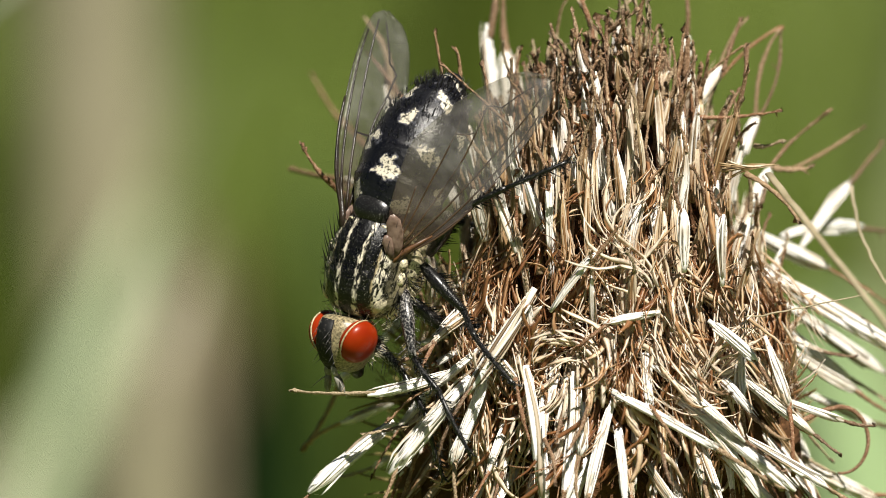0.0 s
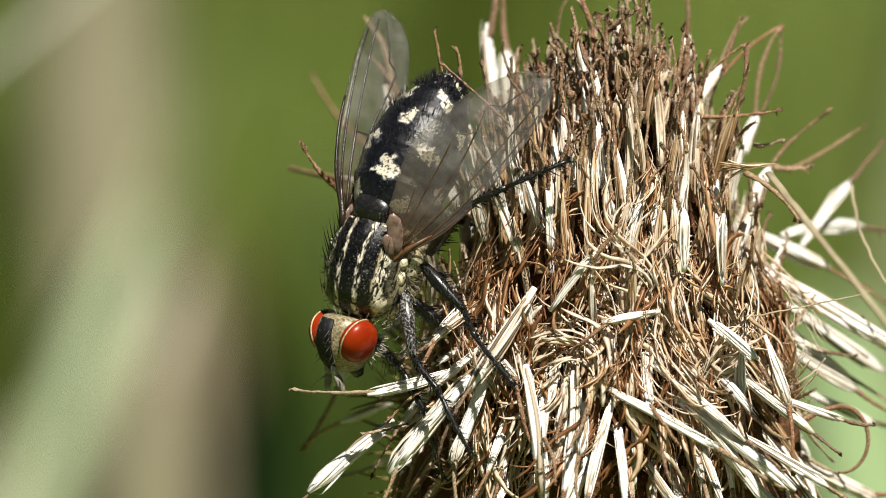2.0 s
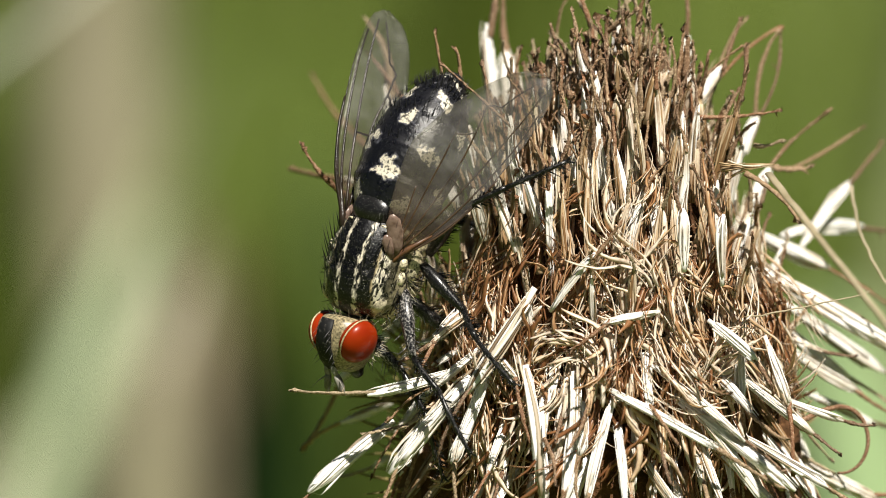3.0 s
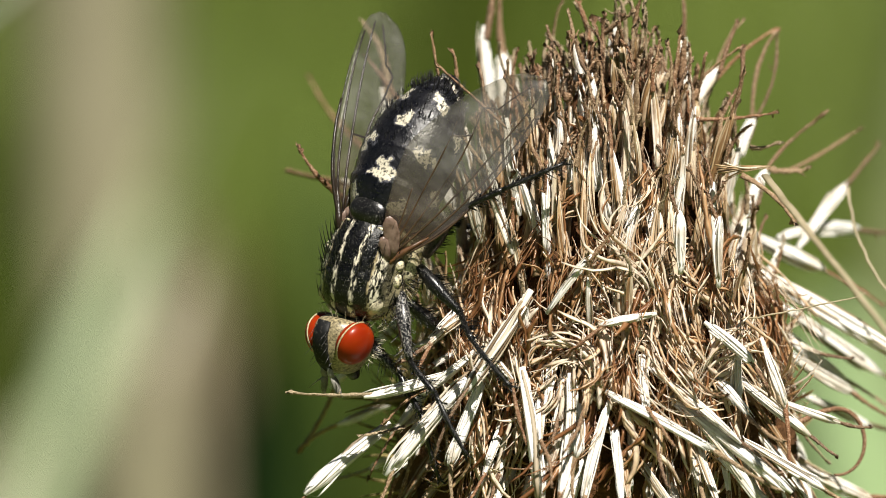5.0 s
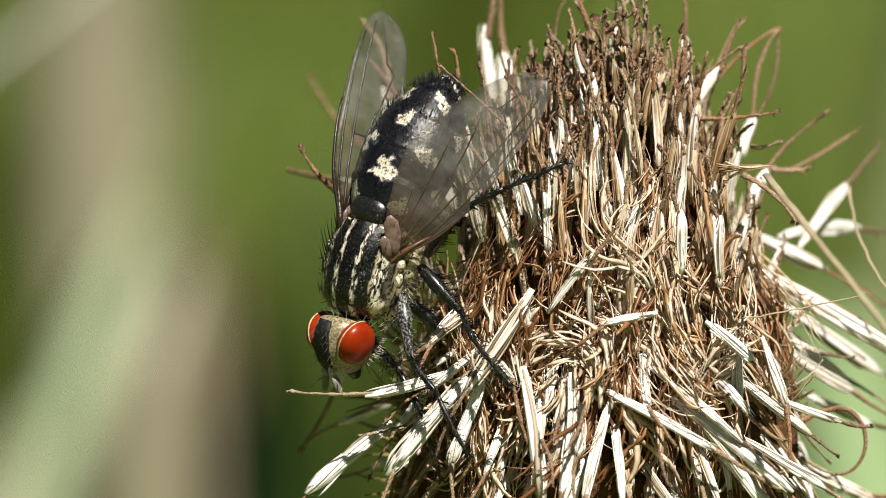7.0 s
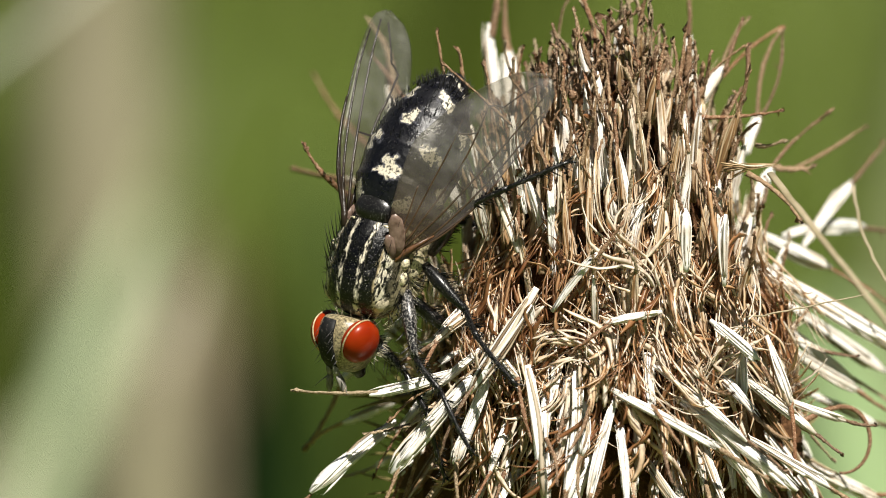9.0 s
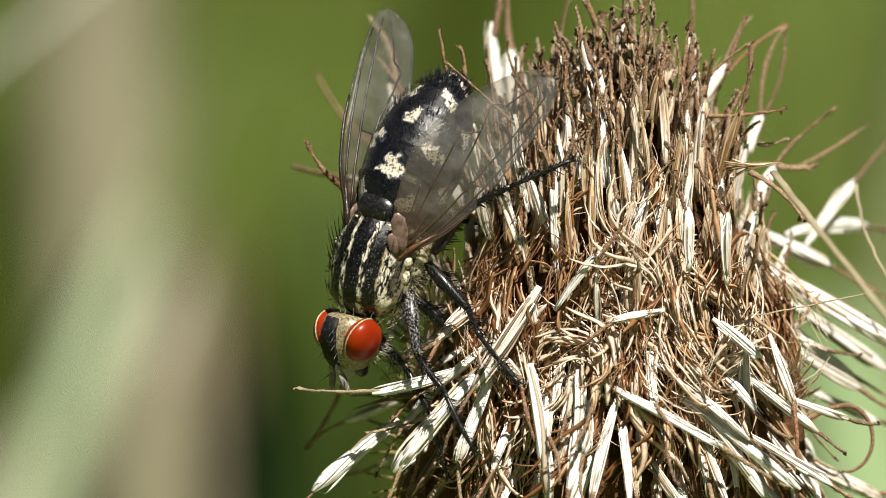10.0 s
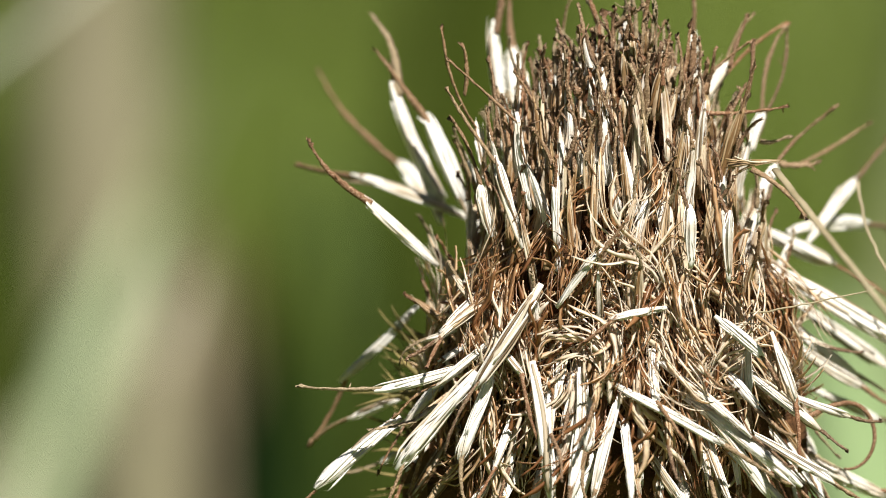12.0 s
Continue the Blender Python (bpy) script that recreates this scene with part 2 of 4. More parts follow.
def ring_corollas(n, b, radius, length, tilt, flat=None):
    """Bare withered corollas between the florets."""
    for i in range(n):
        ph = radians(-100 + 200 * (i + rng.uniform(-0.5, 0.5)) / n)
        out = np.array((math.sin(ph), -math.cos(ph), 0.0))
        p = axis_at(b + 30 * rng.standard_normal()) + out * radius * rng.uniform(0.95, 1.1)
        e = p + unit(out * math.sin(radians(tilt)) + np.array((0, 0, 1)) + 0.13 * rng.standard_normal(3)) * length * rng.uniform(0.7, 1.25)
        plant_part(tube_shape(p, (p + e) / 2 + 0.12 * length * rng.standard_normal(3), e, rng.uniform(0.07, 0.1) * (1.5 if flat else 1), flat=flat), "corolla", TUBE)


def build_core():
    s = Shape()
    prof = ((95, 0.3, 1), (110, 0.8, 1), (160, 1.4, 1), (240, 2.3, 1), (330, 3.2, 1), (430, 4.1, 1.02), (540, 5.0, 1.1), (640, 5.4, 1.2), (760, 5.4, 1.3), (880, 5.2, 1.36), (980, 4.6, 1.3), (1040, 1.6, 1))
    rings = []
    for b, r, wide in prof:
        an = np.arange(28) * 2 * math.pi / 28
        rr = r * (1 + 0.05 * rng.standard_normal(28))
        rings.append(axis_at(b) + np.stack([np.sin(an) * rr * wide, -np.cos(an) * rr, 0 * an], 1))
    s.rings(rings)
    plant_part(s, "receptacle", CORE, None, "dark brown woody receptacle")
    top = axis_at(1030)
    low = (VIEW.inverted() @ (PLANT_BASE - Vector((0, 0, 0.01)))) / MM
    st = Shape()
    mid = np.array((top[0], top[1] * 0.2 + low.y * 0.8 - 20, -60.0))
    st.tube(bezier(top, mid, np.array(low), 30), np.linspace(1.5, 2.4, 30), 10)
    plant_part(st, "stalk", STALK, None, "ribbed green-brown stalk")


build_core()
ring_florets(12, 115, 0.7, 1.2, 5, 1.9, 0.34, 0.1, tube_r=0.1)
ring_florets(24, 170, 1.6, 1.3, 7, 1.3, 0.36, 0.15)
ring_florets(38, 240, 2.5, 2.0, 6, 1.6, 0.36, 0.25)
ring_florets(50, 315, 3.5, 2.8, 5, 1.5, 0.36, 0.25)
ring_florets(40, 360, 3.85, 2.6, 4, 1.2, 0.36, 0.2)
ring_florets(62, 405, 4.3, 3.1, 4, 1.4, 0.38, 0.25)
ring_florets(60, 500, 4.95, 3.2, 3, 1.2, 0.39, 0.3)
ring_florets(26, 590, 5.5, 2.8, 12, 0.8, 0.44, 0.3, jitter=1.8)
ring_florets(26, 620, 5.6, 3.0, 155, 1.6, 0.4, 0.4, jitter=1.7, splay=0.15)
ring_florets(44, 690, 5.8, 3.6, 155, 1.8, 0.42, 0.6, jitter=1.4, splay=0.1)
ring_florets(50, 780, 5.7, 3.8, 150, 2.0, 0.44, 0.6, jitter=1.3, splay=0.1)
ring_corollas(26, 150, 1.1, 1.9, 3, 0.3)
ring_corollas(20, 205, 2.2, 2.0, 8, 0.35)
ring_corollas(18, 250, 2.9, 2.2, 8)
ring_corollas(10, 320, 3.8, 2.2, 8)

# florets that stand clear of the head: base, tuft tip, corolla end on the board, then width in mm
LEFT_UPPER = (
    (775, 470, 3.2, 640, 345, 2.4, 545, 253, 2.0, 0.55),
    (835, 390, 7.5, 620, 308, 9.0, 525, 292, 10.5, 0.5),
    (750, 350, 11.5, 702, 285, 13.0, 565, 125, 16.0, 0.6),
    (790, 370, 8.0, 692, 145, 8.5, 658, 30, 9.0, 0.6),
    (828, 378, 6.5, 752, 200, 7.0, 662, 85, 7.5, 0.75),
    (785, 400, 8.0, 742, 255, 8.5, 690, 110, 9.0, 0.5),
    (900, 250, 7.5, 874, 35, 8.0, 890, -40, 8.0, 0.5),
    (915, 210, 8.0, 908, 82, 9.0, 902, -40, 9.5, 0.72),
)
LEFT_LOWER = (
    (740, 540, 6.0, 600, 675, 7.0, 550, 785, 7.5, 0.5),
    (815, 650, -0.2, 662, 693, -0.9, 527, 683, -1.0, 0.5),
    (735, 690, 5.0, 615, 742, 5.5, 560, 775, 6.0, 0.5),
    (708, 738, 1.8, 557, 865, 0.6, 520, 900, 0.4, 0.72),
    (845, 660, -0.8, 700, 832, -1.2, 680, 900, -1.4, 0.85),
    (958, 503, -1.4, 838, 690, -2.0, 785, 808, -2.2, 0.72),
    (872, 655, -1.2, 812, 815, -1.8, 825, 900, -2.0, 0.62),
    (885, 615, -1.4, 928, 668, -1.8, 955, 790, -2.0, 0.42),
)
LEFT_SMALL = (
    (852, 560, 1.2, 748, 604, 1.8, 705, 642, 2.4, 0.38),
    (842, 468, 1.6, 792, 562, 2.0, 765, 604, 2.4, 0.34),
    (868, 590, 0.6, 775, 640, 1.0, 735, 690, 1.4, 0.36),
    (885, 590, -0.2, 765, 688, -0.4, 700, 740, -0.4, 0.5),
    (800, 690, 0.6, 742, 800, 0.4, 720, 880, 0.4, 0.42),
)
FRONT = (
    (942, 640, -1.5, 975, 890, -2.6, 985, 990, -2.6, 0.74),
    (1028, 650, -1.7, 1008, 890, -2.8, 1000, 990, -2.6, 0.74),
    (1100, 690, -1.7, 1048, 890, -2.8, 1030, 990, -2.8, 0.5),
    (1042, 705, -1.7, 1038, 800, -2.4, 1040, 890, -2.6, 0.6),
    (1075, 675, -1.8, 1290, 790, -2.8, 1400, 860, -2.6, 0.52),
    (1200, 690, -1.6, 1420, 862, -2.2, 1500, 940, -2.0, 0.85),
    (1365, 588, 0.2, 1412, 718, -0.3, 1415, 835, -0.5, 0.55),
    (1322, 598, -0.6, 1324, 708, -1.0, 1335, 780, -1.0, 0.55),
    (1180, 545, -1.8, 1080, 565, -2.2, 1020, 620, -2.0, 0.5),
)
FRONT_LOW = (
    (1165, 640, -1.7, 1330, 775, -2.4, 1400, 830, -2.2, 0.55),
    (1230, 700, -1.7, 1365, 885, -2.2, 1400, 930, -2.2, 0.62),
    (1140, 790, -1.5, 1215, 905, -2.2, 1230, 960, -2.2, 0.5),
    (1265, 560, -1.4, 1352, 632, -1.8, 1380, 690, -1.6, 0.52),
    (985, 545, -1.6, 1065, 440, -2.1, 1108, 388, -2.3, 0.5),
    (1222, 475, -1.3, 1220, 362, -1.5, 1200, 300, -1.4, 0.5),
    (1290, 500, -0.9, 1292, 372, -1.1, 1270, 330, -1.0, 0.5),
)
RIGHT = (
    (1335, 375, 2.5, 1374, 290, 2.0, 1482, 188, 1.5, 0.45),
    (1430, 430, 6.0, 1520, 312, 6.5, 1575, 245, 6.5, 0.5),
    (1395, 412, 6.5, 1538, 394, 7.5, 1620, 402, 8.0, 0.6),
    (1335, 402, 4.0, 1478, 468, 4.0, 1580, 530, 4.0, 0.6),
    (1350, 470, 3.0, 1640, 640, 2.0, 1720, 690, 1.5, 0.9),
    (1390, 560, 4.0, 1520, 670, 3.5, 1600, 720, 3.0, 0.6),
    (1400, 530, 5.5, 1580, 655, 5.5, 1660, 700, 5.0, 0.7),
    (1400, 800, 2.0, 1570, 880, 1.8, 1680, 920, 1.6, 0.65),
)
RIGHT_LOW = (
    (1440, 690, 5.0, 1560, 745, 5.5, 1640, 770, 5.5, 0.6),
    (1300, 640, 0.2, 1452, 762, -0.2, 1500, 800, -0.2, 0.55),
    (1380, 590, 2.5, 1535, 688, 2.2, 1600, 730, 2.0, 0.55),
    (1325, 765, -0.6, 1482, 858, -1.0, 1530, 890, -1.0, 0.55),
    (1375, 690, 1.5, 1505, 738, 1.2, 1560, 745, 1.2, 0.45),
    (1290, 800, -1.0, 1400, 905, -1.4, 1430, 940, -1.4, 0.5),
)
TOP = (
    (1230, 180, 6.5, 1226, 45, 7.0, 1222, -40, 7.0, 0.45),
    (1010, 160, 6.0, 992, 80, 6.5, 1015, -10, 7.0, 0.55),
    (1235, 195, 5.5, 1288, 108, 6.0, 1335, 25, 6.5, 0.6),
    (1325, 270, 6.5, 1352, 195, 7.0, 1392, 45, 7.0, 0.5),
    (938, 372, 0.2, 915, 198, 0.4, 790, 103, 0.6, 0.45),
    (925, 440, -0.3, 876, 275, 0.0, 790, 160, 0.4, 0.5),
    (870, 420, 0.4, 850, 325, 0.6, 797, 210, 0.8, 0.6),
    (860, 330, 2.0, 842, 215, 2.5, 782, 52, 2.5, 0.45),
    (985, 440, -0.6, 985, 300, -0.8, 940, 228, -1.0, 0.4),
)
for group in (LEFT_UPPER, LEFT_LOWER, LEFT_SMALL, FRONT, FRONT_LOW, RIGHT, RIGHT_LOW, TOP):
    for a0, b0, d0, a1, b1, d1, a2, b2, d2, w in group:  # each a floret of its own
        if group in (RIGHT, RIGHT_LOW) and d0 > 1.5:  # these grow from the far flank
            d0, d1, d2 = d0 + 2, d1 + 4, d2 + 5
        floret(plan(a0, b0, d0), plan(a1, b1, d1), plan(a2, b2, d2), (1.15 if group in (LEFT_UPPER, RIGHT) else 0.88 if group in (FRONT, FRONT_LOW) else 0.95) * w, True, 0.12 if group is LEFT_UPPER else 0.09, bow=0.06, taper=(1.9, 0.55) if group is LEFT_UPPER else (1.3, 0.75))

tagged(plant_part(BACK_TUFTS, "floret_thicket", PALE, None, "florets crowded on the shaded back"), kind="stuff")
tagged(plant_part(BACK_TUBES, "corolla_thicket", TUBE), kind="stuff")


def lock_course(b):
    """How one lock of withered petals runs: heading, bend, curl, lift, and its waves."""
    heading = 0.3 * math.sin(b / 55 + rng.normal(0, 0.4)) + rng.normal(0, 0.2) + (math.pi if rng.random() < 0.6 else 0)
    turn = rng.normal(0, 0.045) if rng.random() < 0.9 else rng.normal(0, 0.1)
    lift = rng.uniform(-0.8, 0.75 if b > 430 else 0.25)
    return heading, turn, max(0.0, rng.normal(0.0, 0.06)), lift, rng.uniform(0.03, 0.22), rng.uniform(0.3, 0.7), rng.uniform(0, 6)


def petal_line(ph, b, course, length):
    """The winding line of one withered petal that clings to the head, from the angle ph round the axis."""
    n = 13
    step = length / n
    heading, turn, curl, lift, wave, pace, phase = course
    heading += rng.normal(0, 0.1)
    turn += rng.normal(0, 0.025)
    lift += rng.normal(0, 0.13)
    hook = rng.normal(0, 0.22) if rng.random() < 0.4 else 0.0
    pts = []
    for k in range(n):
        r = np.interp(b, (60, 150, 240, 330, 430, 540, 640, 860), (0.6, 1.7, 2.9, 3.8, 4.7, 5.6, 6.0, 5.9)) + lift
        pts.append(axis_at(b) + np.array((math.sin(ph) * r, -math.cos(ph) * r, 0)))
        b -= math.cos(heading) * step * 50
        ph += math.sin(heading) * step / max(r, 1.5)
        heading += turn + wave * math.sin(pace * k + phase) + rng.normal(0, 0.09) + (hook if k > 8 else 0.0)
        lift += curl + 0.05 * math.cos(pace * k + phase) + rng.normal(0, 0.015)
    return np.array(pts)


def petal_tone(c):
    """Tones along a petal, with streaks down its faces."""
    along = c + rng.normal(0, 0.3) * np.linspace(-0.5, 0.5, 13) + 0.07 * smooth_noise(13)
    return np.clip(np.repeat(along, 4) + np.tile(rng.normal(0, 0.16, 4), 13), 0, 1)


def build_petals():
    """Withered petals in locks; the nearest ones are pieces of their own."""
    rest, tones = Shape(), []
    near = 0
    for i in range(440):
        ph0 = radians(rng.uniform(-180, 180))
        b0 = rng.normal(610, 80) if rng.random() < 0.68 else rng.uniform(240, 900)
        if -2.2 < ph0 < -0.95 and rng.random() < (0.6 if b0 < 480 else 0.15):
            continue
        if -1.4 < ph0 < -0.7 and 370 < b0 < 480 and rng.random() < 0.7:
            continue
        course = lock_course(b0)
        lock_tone, length = rng.uniform(0.08, 1.15), rng.uniform(1.6, 4.4 if b0 > 430 else 2.4)
        for k in range(int(rng.integers(8, 17))):
            ph, b = ph0 + rng.normal(0, 0.05), b0 + rng.normal(0, 18)
            w = 0.022 + 0.09 * rng.random() ** 2
            rad = w * np.interp(np.linspace(0, 1, 13), (0, 0.1, 0.8, 1), (0.7, 1, 0.9, 0.35)) * (1 + 0.2 * rng.standard_normal(13)).clip(0.5, 1.6)
            pts = petal_line(ph, b, course, length * rng.uniform(0.7, 1.15))
            face = np.array((math.sin(ph), -math.cos(ph), 0.01)) + 0.6 * rng.standard_normal(3)
            c = float(np.clip(lock_tone + rng.normal(0, 0.24), 0, 1))
            if abs(ph) < 1.0 and 450 < b < 720 and near < 300 and k % 3 == 0:
                near += 1
                one = Shape().tube(pts, rad, 4, rng.uniform(0.1, 0.24), face)
                one.tone = petal_tone(c)
                plant_part(one, "withered_petal", FIBRE)
            else:
                rest.tube(pts, rad, 4, rng.uniform(0.1, 0.24), face)
                tones.append(petal_tone(c))
    rest.tone = np.concatenate(tones)
    tagged(plant_part(rest, "petal_litter", FIBRE, None, "curled rust-brown withered petals"), kind="stuff")


# corollas that stray from the head: three points on the board, then the thickness in mm
STRAYS = (
    ((1255, 135, 3.0), (1290, 95, 3.0), (1332, 72, 3.0), 0.1), ((1332, 74, 3.0), (1336, 140, 2.8), (1312, 205, 2.5), 0.1),
    ((1240, 200, 2.0), (1310, 206, 2.0), (1392, 188, 2.0), 0.09), ((1380, 290, 5.0), (1410, 296, 5.2), (1447, 290, 5.5), 0.12),
    ((1405, 297, 8.0), (1480, 262, 8.5), (1540, 215, 9.0), 0.09), ((1290, 120, 4.0), (1308, 62, 4.2), (1325, 24, 4.5), 0.09),
    ((1355, 200, 7.0), (1402, 125, 7.2), (1390, 42, 7.5), 0.07), ((1240, 190, 6.0), (1325, 70, 6.5), (1392, 42, 7.5), 0.08),
)
STRAYS_INNER = (
    ((1330, 300, 1.0), (1395, 330, 0.8), (1425, 385, 0.5), 0.12), ((822, 170, 2.0), (832, 112, 2.0), (818, 78, 2.0), 0.1),
    ((882, 262, 1.0), (880, 170, 1.2), (866, 105, 1.5), 0.1), ((902, 260, 0.6), (896, 220, 0.8), (890, 196, 0.8), 0.1),
    ((1345, 250, 3.0), (1365, 258, 3.0), (1398, 240, 3.0), 0.09), ((1225, 130, 2.0), (1228, 90, 2.0), (1230, 52, 2.0), 0.13),
    ((1180, 170, 2.0), (1195, 120, 2.0), (1235, 75, 2.2), 0.1),
)


def build_strays():
    for p, q, e, r in STRAYS + STRAYS_INNER:
        plant_part(tube_shape(plan(*p), plan(*q), plan(*e), r, 0.03), "corolla", TUBE)


def build_straws():
    """Loose straws, hairs and a grey tuft caught in the head."""
    floret(plan(1290, 294, -0.2), plan(1385, 284, -0.6), None, 0.3, splay=0.9)
    for p, q, e, r in (((1372, 300, -2.5), (1450, 400, -7.0), (1640, 640, -13.0), 0.16), ((1330, 555, -0.4), (1440, 540, -0.4), (1550, 510, -0.6), 0.035),
                       ((1518, 320, 6.0), (1530, 440, 5.0), (1600, 520, 4.0), 0.07)):
        s = Shape()
        line = bezier(plan(*p), plan(*q), plan(*e), 16)
        s.tube(line + 0.02 * rng.standard_normal(line.shape), np.linspace(r, r * 0.7, 16), 7, 0.5)
        plant_part(s, "straw", STRAW, None, "loose pale straw")
    s = Shape()
    an = np.linspace(-1.7, 1.9, 20)
    line = np.array([plan(1500 + 48 * math.cos(k), 772 - 62 * math.sin(k) * 0.95, 3.0) for k in an[::-1]])
    line = np.concatenate([bezier(plan(1420, 745, 2), plan(1470, 715, 2.6), line[0], 6)[:-1], line])
    s.tube(line, np.linspace(0.11, 0.05, len(line)), 7)
    plant_part(s, "curled_petal", TUBE, None, "dry petal curled into a ring")


def build_bracts():
    for i in range(180):
        ph = radians(180 + rng.uniform(-40, 105)) if i < 70 else radians(rng.uniform(-150, -88))
        out = np.array((math.sin(ph), -math.cos(ph), 0))
        p = axis_at(rng.uniform(600 if i < 70 else 640, 940)) + out * ((6.4, 5.2, 0) if i < 70 else (6.0, 5.0, 0))
        d = unit(out * 1.0 + np.array((0, 0, rng.uniform(-0.3, 1.1))) + 0.2 * rng.standard_normal(3))
        e = p + d * rng.uniform(1.2, 3.4)
        s = Shape()
        s.tube(bezier(p, (p + e) / 2 + 0.4 * rng.standard_normal(3), e, 7), np.array((0.13, 0.13, 0.11, 0.09, 0.07, 0.045, 0.015)) * (1 if i < 70 else 0.7), 5, 0.5)
        plant_part(s, "bract", BRACT)


build_petals()
build_strays()
build_straws()
build_bracts()

# ---- ground and meadow behind ----


def make_ground_mat():
    m = Mat("meadow_soil", 0.9, 0.2)
    n = m.noise(9, 6)
    c = m.ramp(n, (0.3, (0.07, 0.105, 0.014)), (0.55, (0.115, 0.155, 0.026)), (0.75, (0.19, 0.21, 0.06)))
    m.set("Base Color", c)
    m.bump(m.noise(60, 5), 0.6, 0.01)
    return m.m


GRASS = make_plain("green_grass", (0.075, 0.11, 0.015), (0.15, 0.195, 0.036), 40, 0.5, 0.4, 0.3)
FRESH = make_plain("fresh_leaf", (0.22, 0.36, 0.13), (0.42, 0.55, 0.28), 60, 0.5, 0.4, 0.3)
# darkened green: shade is painted into this colour, nothing casts it
SHADE_LEAF = make_plain("dark_leaf", (0.028, 0.042, 0.003), (0.055, 0.078, 0.007), 60, 0.7, 0.1)
OLIVE = make_plain("olive_leaf", (0.2, 0.24, 0.1), (0.32, 0.35, 0.18), 60, 0.6, 0.3, 0.2)
DRY = make_plain("dry_leaf", (0.24, 0.22, 0.13), (0.36, 0.33, 0.22), 60, 0.7, 0.3, 0.2)
BLEACHED = make_plain("bleached_blade", (0.5, 0.52, 0.42), (0.7, 0.72, 0.6), 60, 0.6, 0.3, 0.2)


def build_ground():
    bm = bmesh.new()
    bmesh.ops.create_grid(bm, x_segments=60, y_segments=60, size=1.0)
    for v in bm.verts:
        k = 1.0 + 24 * (max(abs(v.co.x), abs(v.co.y))) ** 3
        v.co.x *= 8 * k
        v.co.y *= 8 * k
        v.co.z = 0.03 * noise.noise(v.co * 0.6) if v.co.length > 1.0 else 0
    me = bpy.data.meshes.new("ground")
    bm.to_mesh(me)
    bm.free()
    me.materials.append(make_ground_mat())
    tagged(new("ground", me), "green meadow ground under short grass", "ground", kind="structure")


def build_grass():
    s = Shape()
    g = np.random.default_rng(5)
    for i in range(26000):
        x, y = g.normal(0, 1.3), 1.2 + g.normal(0, 1.4)
        if math.hypot(x, y + 0.1) < 0.32 or y < 0.2 and abs(x) < 0.12 - 0.3 * y:
            continue
        h = g.uniform(30, 110)
        p = np.array((x, y, 0)) * 1000
        lean = g.normal(0, 0.45, 2) * h
        m2 = p + np.array((lean[0] * 0.35, lean[1] * 0.35, h * 0.6))
        e = p + np.array((lean[0], lean[1], h))
        w = np.array((math.cos(i), math.sin(i), 0)) * g.uniform(1.2, 3.0)
        s.add([p - w, p + w, m2 + w * 0.8, m2 - w * 0.8, e], [(0, 1, 2, 3), (3, 2, 4)])
    v = s.verts() * MM
    me = bpy.data.meshes.new("meadow_grass")
    me.from_pydata(v.tolist(), [], s.f)
    me.materials.append(GRASS)
    tagged(new("meadow_grass", me), "short green meadow grass", "grass", kind="stuff")


def blade(name, label, category, mat, a, b, d, width, lean, over, tip=20.0, thick=0.3, curve=25.0):
    """A tall blade or leaf that grows from the ground, passes the board point a, b at depth d and ends `over` mm above it."""
    c = np.array(world(plan(a, b, d))) * 1000
    top = c[2] + over
    z = np.concatenate([np.linspace(-5, c[2] - 60, 10), np.linspace(c[2] - 50, top - 0.2, 26)])
    s, rings = Shape(), []
    for zz in z:
        kk = zz - c[2]
        ww = width / 2 * min(1.0, 0.4 + zz / 150) * min(1.0, math.sqrt((top - zz) / tip)) * (1 + 0.05 * math.sin(zz / 9))
        x = c[0] + lean * kk * (1 if kk > -60 else 60 / -kk) + curve * (kk / 300) ** 2
        y = c[1] + 0.5 * max(kk, -60.0)
        rings.append(np.array([(x - ww, y + 0.25 * ww, zz), (x, y - thick, zz), (x + ww, y + 0.25 * ww, zz), (x, y + thick, zz)]))
    s.rings(rings)
    base = rings[0].mean(0) + np.array((0, 0, 5))
    me = bpy.data.meshes.new(name)
    me.from_pydata(((s.verts() - base) * MM).tolist(), [], s.f)
    me.polygons.foreach_set("use_smooth", [True] * len(me.polygons))
    me.materials.append(mat)
    ob = tagged(new(name, me), label, category, "tall leaves in the meadow" if category == "leaf" else "")
    ob.location = Vector(base * MM)
    return ob


build_ground()
build_grass()
# near-black green: the deep shade is put into the leaf's colour
DEEP_SHADE = make_plain("deep_shade_leaf", (0.006, 0.02, 0.002), (0.015, 0.04, 0.004), 60, 0.7, 0.1)
BROWN = make_plain("brown_leaf", (0.09, 0.07, 0.03), (0.18, 0.135, 0.065), 60, 0.7, 0.3, 0.2)
MISTY = make_plain("pale_green_leaf", (0.4, 0.49, 0.28), (0.54, 0.62, 0.4), 40, 0.6, 0.3, 0.2)
CREAM = make_plain("cream_leaf", (0.5, 0.46, 0.34), (0.66, 0.6, 0.47), 40, 0.6, 0.3, 0.2)
TAN = make_plain("tan_leaf", (0.2, 0.17, 0.1), (0.3, 0.26, 0.17), 40, 0.7, 0.3, 0.2)
MIDGREEN = make_plain("mid_green_leaf", (0.055, 0.092, 0.013), (0.1, 0.145, 0.025), 40, 0.6, 0.3, 0.2)
blade("dry_leaf", "broad dry tan leaf standing in the meadow", "leaf", DRY, 165, 200, 850, 21, -0.05, 70)
blade("dry_leaf", "dry brown-tan leaf bent over", "leaf", TAN, 312, 620, 760, 9.5, -0.06, 15, 16)
